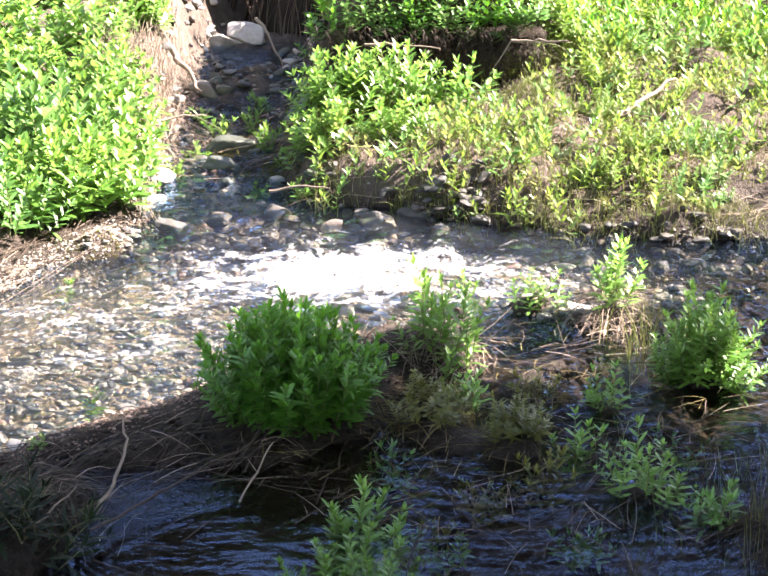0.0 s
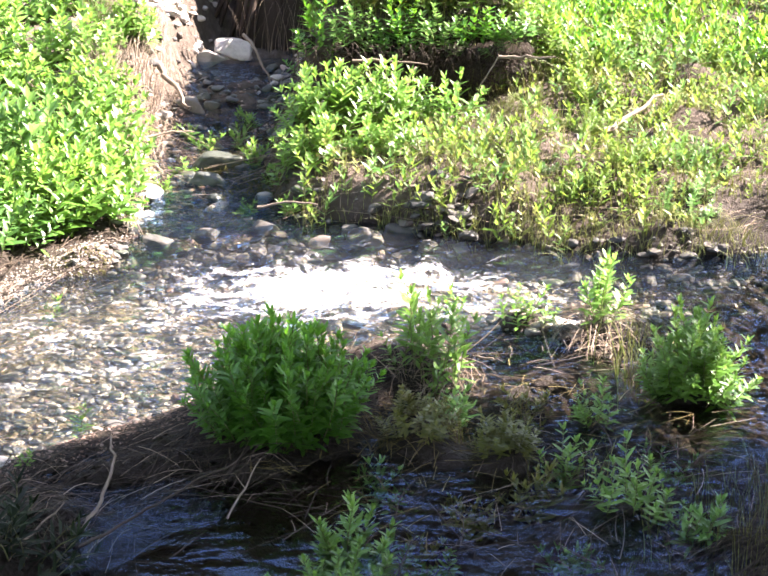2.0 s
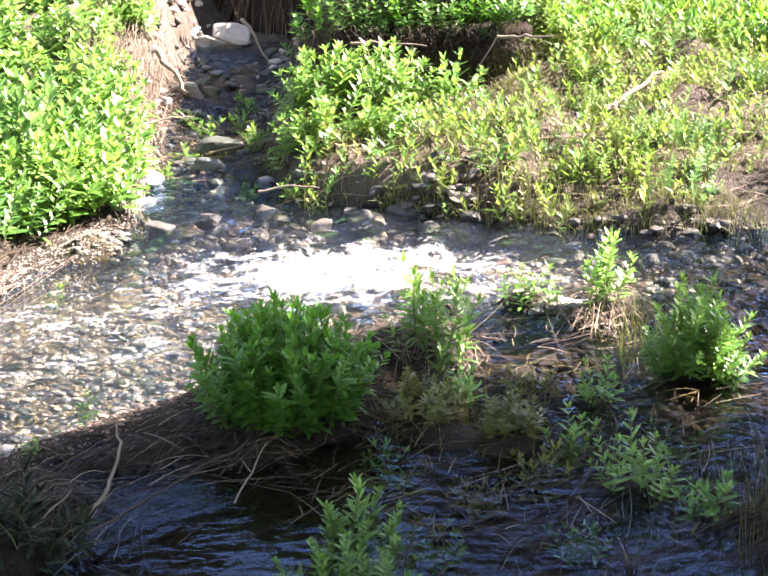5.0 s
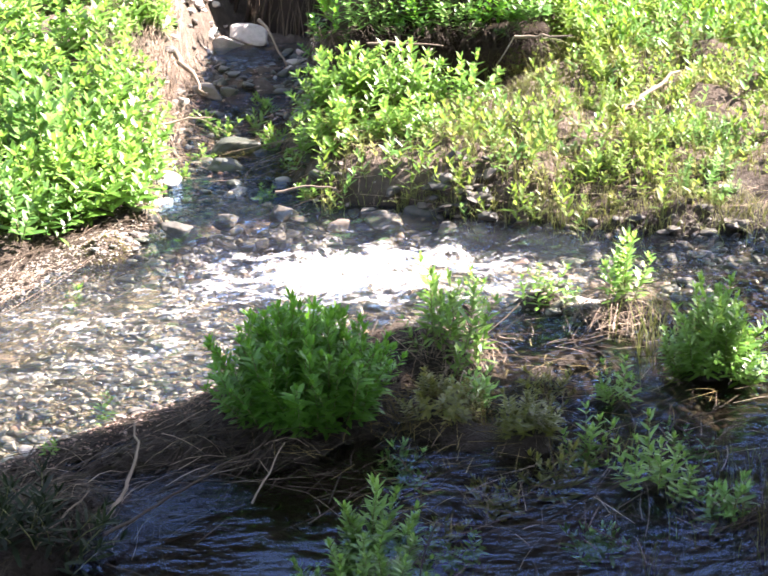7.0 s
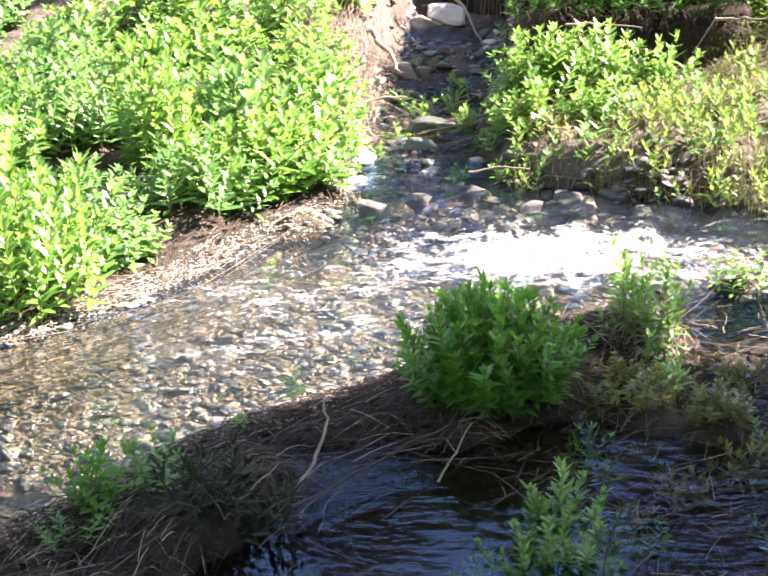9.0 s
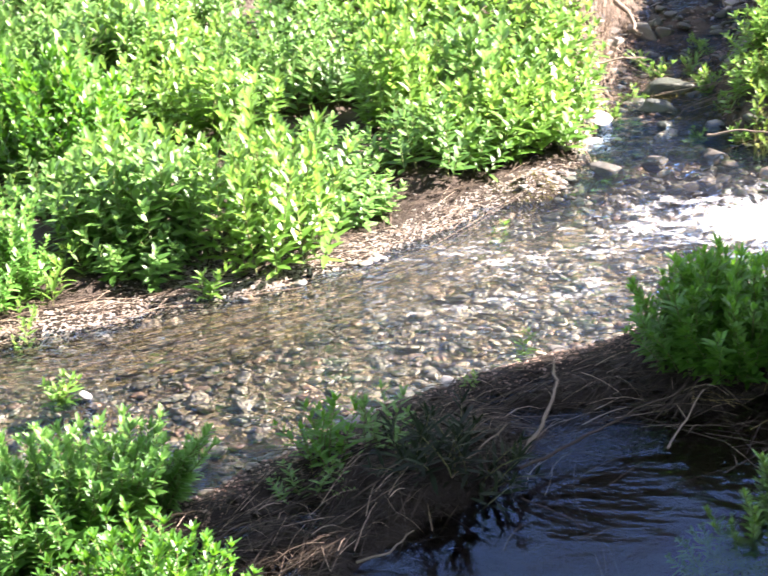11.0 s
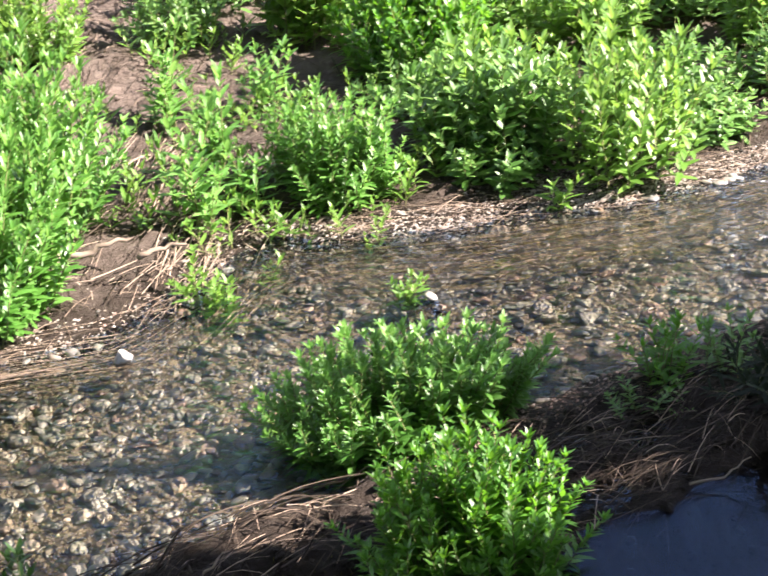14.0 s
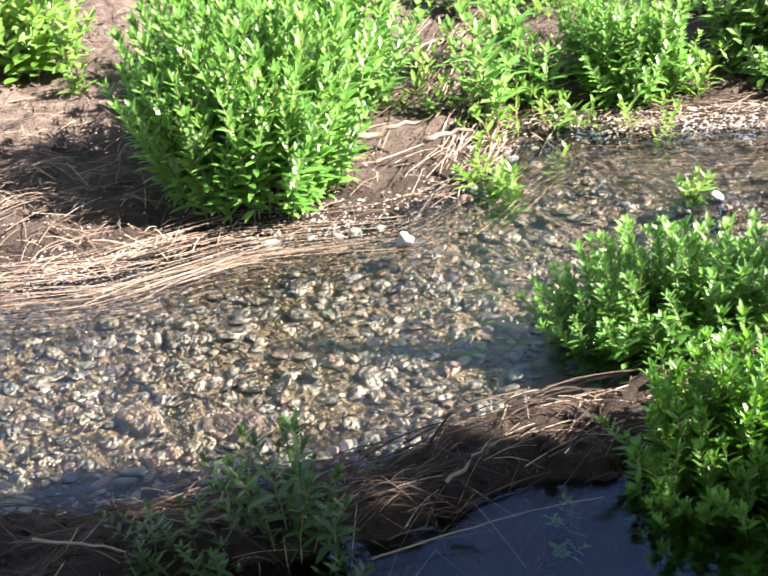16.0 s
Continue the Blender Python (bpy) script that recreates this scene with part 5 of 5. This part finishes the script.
twig([(0.40, 5.58, 0.34), (0.48, 5.55, 0.35), (0.57, 5.50, 0.36)], 0.006, "bleached bare branch over the bank", side=((0.1, (-0.5, -0.3, -0.8), 0.14),))
twig([(0.14, 5.68, 0.29), (0.11, 5.62, 0.24), (0.08, 5.55, 0.19)], 0.004, "thin bare branch across the shaded hollow")
twig([(0.70, 5.24, 0.19), (0.80, 5.36, 0.22), (0.90, 5.46, 0.25)], 0.010, "pale dead branch lying on the bank")
twig([(-0.32, 4.83, 0.08), (-0.24, 4.83, 0.095), (-0.15, 4.82, 0.09)], 0.004, "bare stick on the stones of the rapid")
twig([(-0.70, 5.40, 0.13), (-0.62, 5.44, 0.14), (-0.55, 5.47, 0.13)], 0.004, "bare stick on the stones of the brook")
twig([(-0.72, 6.0, 0.22), (-0.66, 5.9, 0.18), (-0.60, 5.78, 0.13)], 0.011, "thick bare root reaching down to the brook", side=((0.4, (0.5, -0.5, -0.3), 0.12),))
twig([(-0.45, 6.35, 0.25), (-0.40, 6.25, 0.22), (-0.35, 6.15, 0.13)], 0.007, "bare root reaching down to the brook")
twig([(-2.03, 4.40, 0.17), (-1.95, 4.42, 0.18), (-1.88, 4.46, 0.17)], 0.018, "dead bleached log lying in the growth")
twig([(0.24, 3.82, 0.03), (0.27, 3.76, 0.05), (0.29, 3.72, 0.06)], 0.003, "short bare stick at the tuft of straw")
twig([(-0.27, 3.02, 0.03), (-0.24, 3.08, 0.06), (-0.21, 3.13, 0.10)], 0.0025, "thin dead stalk standing in the pool", side=((0.6, (-0.5, 0.2, 0.6), 0.04),))


# ---- trees ----
def root_stock():
    """The foot of a tree above the brook, with roots hanging down its front."""
    rng = random.Random(4)
    x, y = -0.36, 7.12
    top = thing("tree", (x, y, 0.1), "dark shaded tree foot with bare roots above the brook", "tree")
    V, T = [], []
    add_tube(V, T, [np.array(p) for p in ((0, 0, -0.15), (0, 0, 0.15), (0.02, 0.05, 0.5), (0.05, 0.12, 1.2), (0.05, 0.2, 2.4))], [0.26, 0.17, 0.13, 0.12, 0.10], 14)
    part("trunk", make_mesh("trunk", V, T, [BARK_DARK]), top)
    for k in range(16):
        a = rng.uniform(-2.9, -0.25)
        V, T = [], []
        r0, r1 = 0.15, rng.uniform(0.20, 0.40)
        pts = [np.array((math.cos(a) * q, math.sin(a) * q * 0.8, z)) for q, z in ((r0, rng.uniform(0.2, 0.4)), (0.5 * (r0 + r1), rng.uniform(0.10, 0.2)), (r1, -0.02))]
        add_tube(V, T, pts, [0.016, 0.012, 0.006], 6)
        part("root", make_mesh("root", V, T, [BARK_DARK]), top)
    return top


root_stock()


def tree(s, n, tall, seed, wide=1.35, deep=0.36, leaves=3600, size=1.0, leaf=None, label="leafy tree added out of view to shape light on the pools"):
    """A leafy tree added beyond the view to shade the pools or darken their reflections."""
    rng = random.Random(seed)
    x, y = xy(s, n)
    top = thing("tree", (x, y, lie(x, y)), label, "tree", "trees beside the stream")
    V, T = [], []
    add_tube(V, T, [np.array((0, 0, -0.2)), np.array((0.05, 0.02, tall * 0.3)), np.array((0.0, 0.1, tall * 0.6)), np.array((0, 0, tall * 0.9))], [0.16, 0.12, 0.09, 0.03], 8)
    part("trunk", make_mesh("trunk", V, T, [BARK]), top)
    for k in range(8):
        a, z = k * 2.4, tall * (0.34 + 0.06 * k)
        V, T = [], []
        add_tube(V, T, [np.array((0, 0, z)), np.array((0.6 * math.cos(a), 0.6 * math.sin(a), z + 0.3)), np.array((1.1 * math.cos(a), 1.1 * math.sin(a), z + 0.5))], [0.05, 0.035, 0.01], 6)
        V = [p * (wide / 1.35, wide / 1.35, 1.0) for p in V]
        part("limb", make_mesh("limb", V, T, [BARK]), top)
    V, T = [], []
    for k in range(leaves):
        while True:
            p = np.array([rng.uniform(-1, 1) for _ in range(3)])
            if 0.15 < np.linalg.norm(p) < 1:
                break
        p = p * np.array((wide, wide, tall * deep)) * (0.96 + 0.08 * math.sin(3 * p[0] + 2 * p[1] + seed)) + np.array((0, 0, tall * 0.66))
        a, e = rng.uniform(0, 6.28), rng.uniform(-0.7, 0.5)
        out = np.array((math.cos(a) * math.cos(e), math.sin(a) * math.cos(e), math.sin(e)))
        ln, side = size * rng.uniform(0.18, 0.30), np.array((-math.sin(a), math.cos(a), rng.uniform(-0.4, 0.4))) * size * rng.uniform(0.06, 0.10)
        b = len(V)
        V += [p, p + out * ln * 0.5 + side, p + out * ln, p + out * ln * 0.5 - side]
        T += [(b, b + 1, b + 2), (b, b + 2, b + 3)]
    part("crown", make_mesh("crown", V, T, [leaf or LEAF]), top)
    return top


# unseen row, added so that its shadow falls over islets and marsh
first = tree(0.1, TREE_N, 5.0, 3)
for k, (s, n) in enumerate(((0.9, 0.0), (1.6, 0.0), (2.3, 0.05), (2.7, 0.0), (3.25, 0.14), (8.4, -1.25), (8.9, -1.0), (9.6, -0.7))):
    x, y = xy(s, TREE_N + n)
    copy_thing(first, pose(x, y, lie(x, y), 0, 0, 77 * k))
tree(6.5, -0.12, 6.6, 5, wide=0.64, deep=0.122, leaves=1300, size=0.7)
# two thin added crowns, unseen, that let flecks of sun through to the marsh
airy = tree(7.0, -0.58, 5.0, 8, leaves=220, size=0.75)
x, y = xy(7.55, -1.0)
copy_thing(airy, pose(x, y, lie(x, y), 0, 0, 120))
# taller trees added unseen behind the camera, to cut the sky's fill
tall = tree(-2.6, 0.2, 8.0, 30)
for k, (s, n) in enumerate(((-1.6, -1.4), (-3.6, 1.6), (-4.6, 3.0), (0.6, -3.2), (3.4, -3.6), (6.4, -3.6))):
    x, y = xy(s, n)
    copy_thing(tall, pose(x, y, lie(x, y), 0, 0, 50 * k))
# a wood added out of view on the other side, to darken reflections
for k in range(9):
    s, n = -12.0 + 4.0 * k, 19.5 + 1.6 * math.sin(2.3 * k)
    x, y = xy(s, n)
    copy_thing(first, pose(x, y, lie(x, y), 0, 0, 131 * k))

# taller unseen trees straight across, added with blackish leaves to darken the pools' reflections
dark = tree(17.0, 14.5, 10.0, 44, wide=1.9, leaf=LEAF_DARK, size=1.6, label="unseen tall dark tree added for reflections in the pools")
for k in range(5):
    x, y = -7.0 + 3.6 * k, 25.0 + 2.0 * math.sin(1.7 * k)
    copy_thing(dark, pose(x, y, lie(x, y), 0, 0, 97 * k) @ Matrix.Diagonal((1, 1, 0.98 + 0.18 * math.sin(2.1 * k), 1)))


# ---- the larger pebbles of the bed, each a part of the ground ----
ground = bpy.data.objects["ground"]
rs = np.random.RandomState(41)
PEBBLES = [make_mesh("pebble", *stone_arrays(rs, 2, flat=(0.2, 0.4)), [PEBBLE], None, True) for _ in range(16)]
for x, y, r, sunk in bed_places(300, 42, (-0.5, 2.6), (0.016, 0.044), hug=(0.0, 0.86)):
    m = pose(x, y, lie(x, y) + r * 0.12, rs.normal(0, 12), rs.normal(0, 12), rs.uniform(0, 360)) @ Matrix.Diagonal((r, r, r, 1))
    part("pebble", PEBBLES[rs.randint(16)], ground, m)
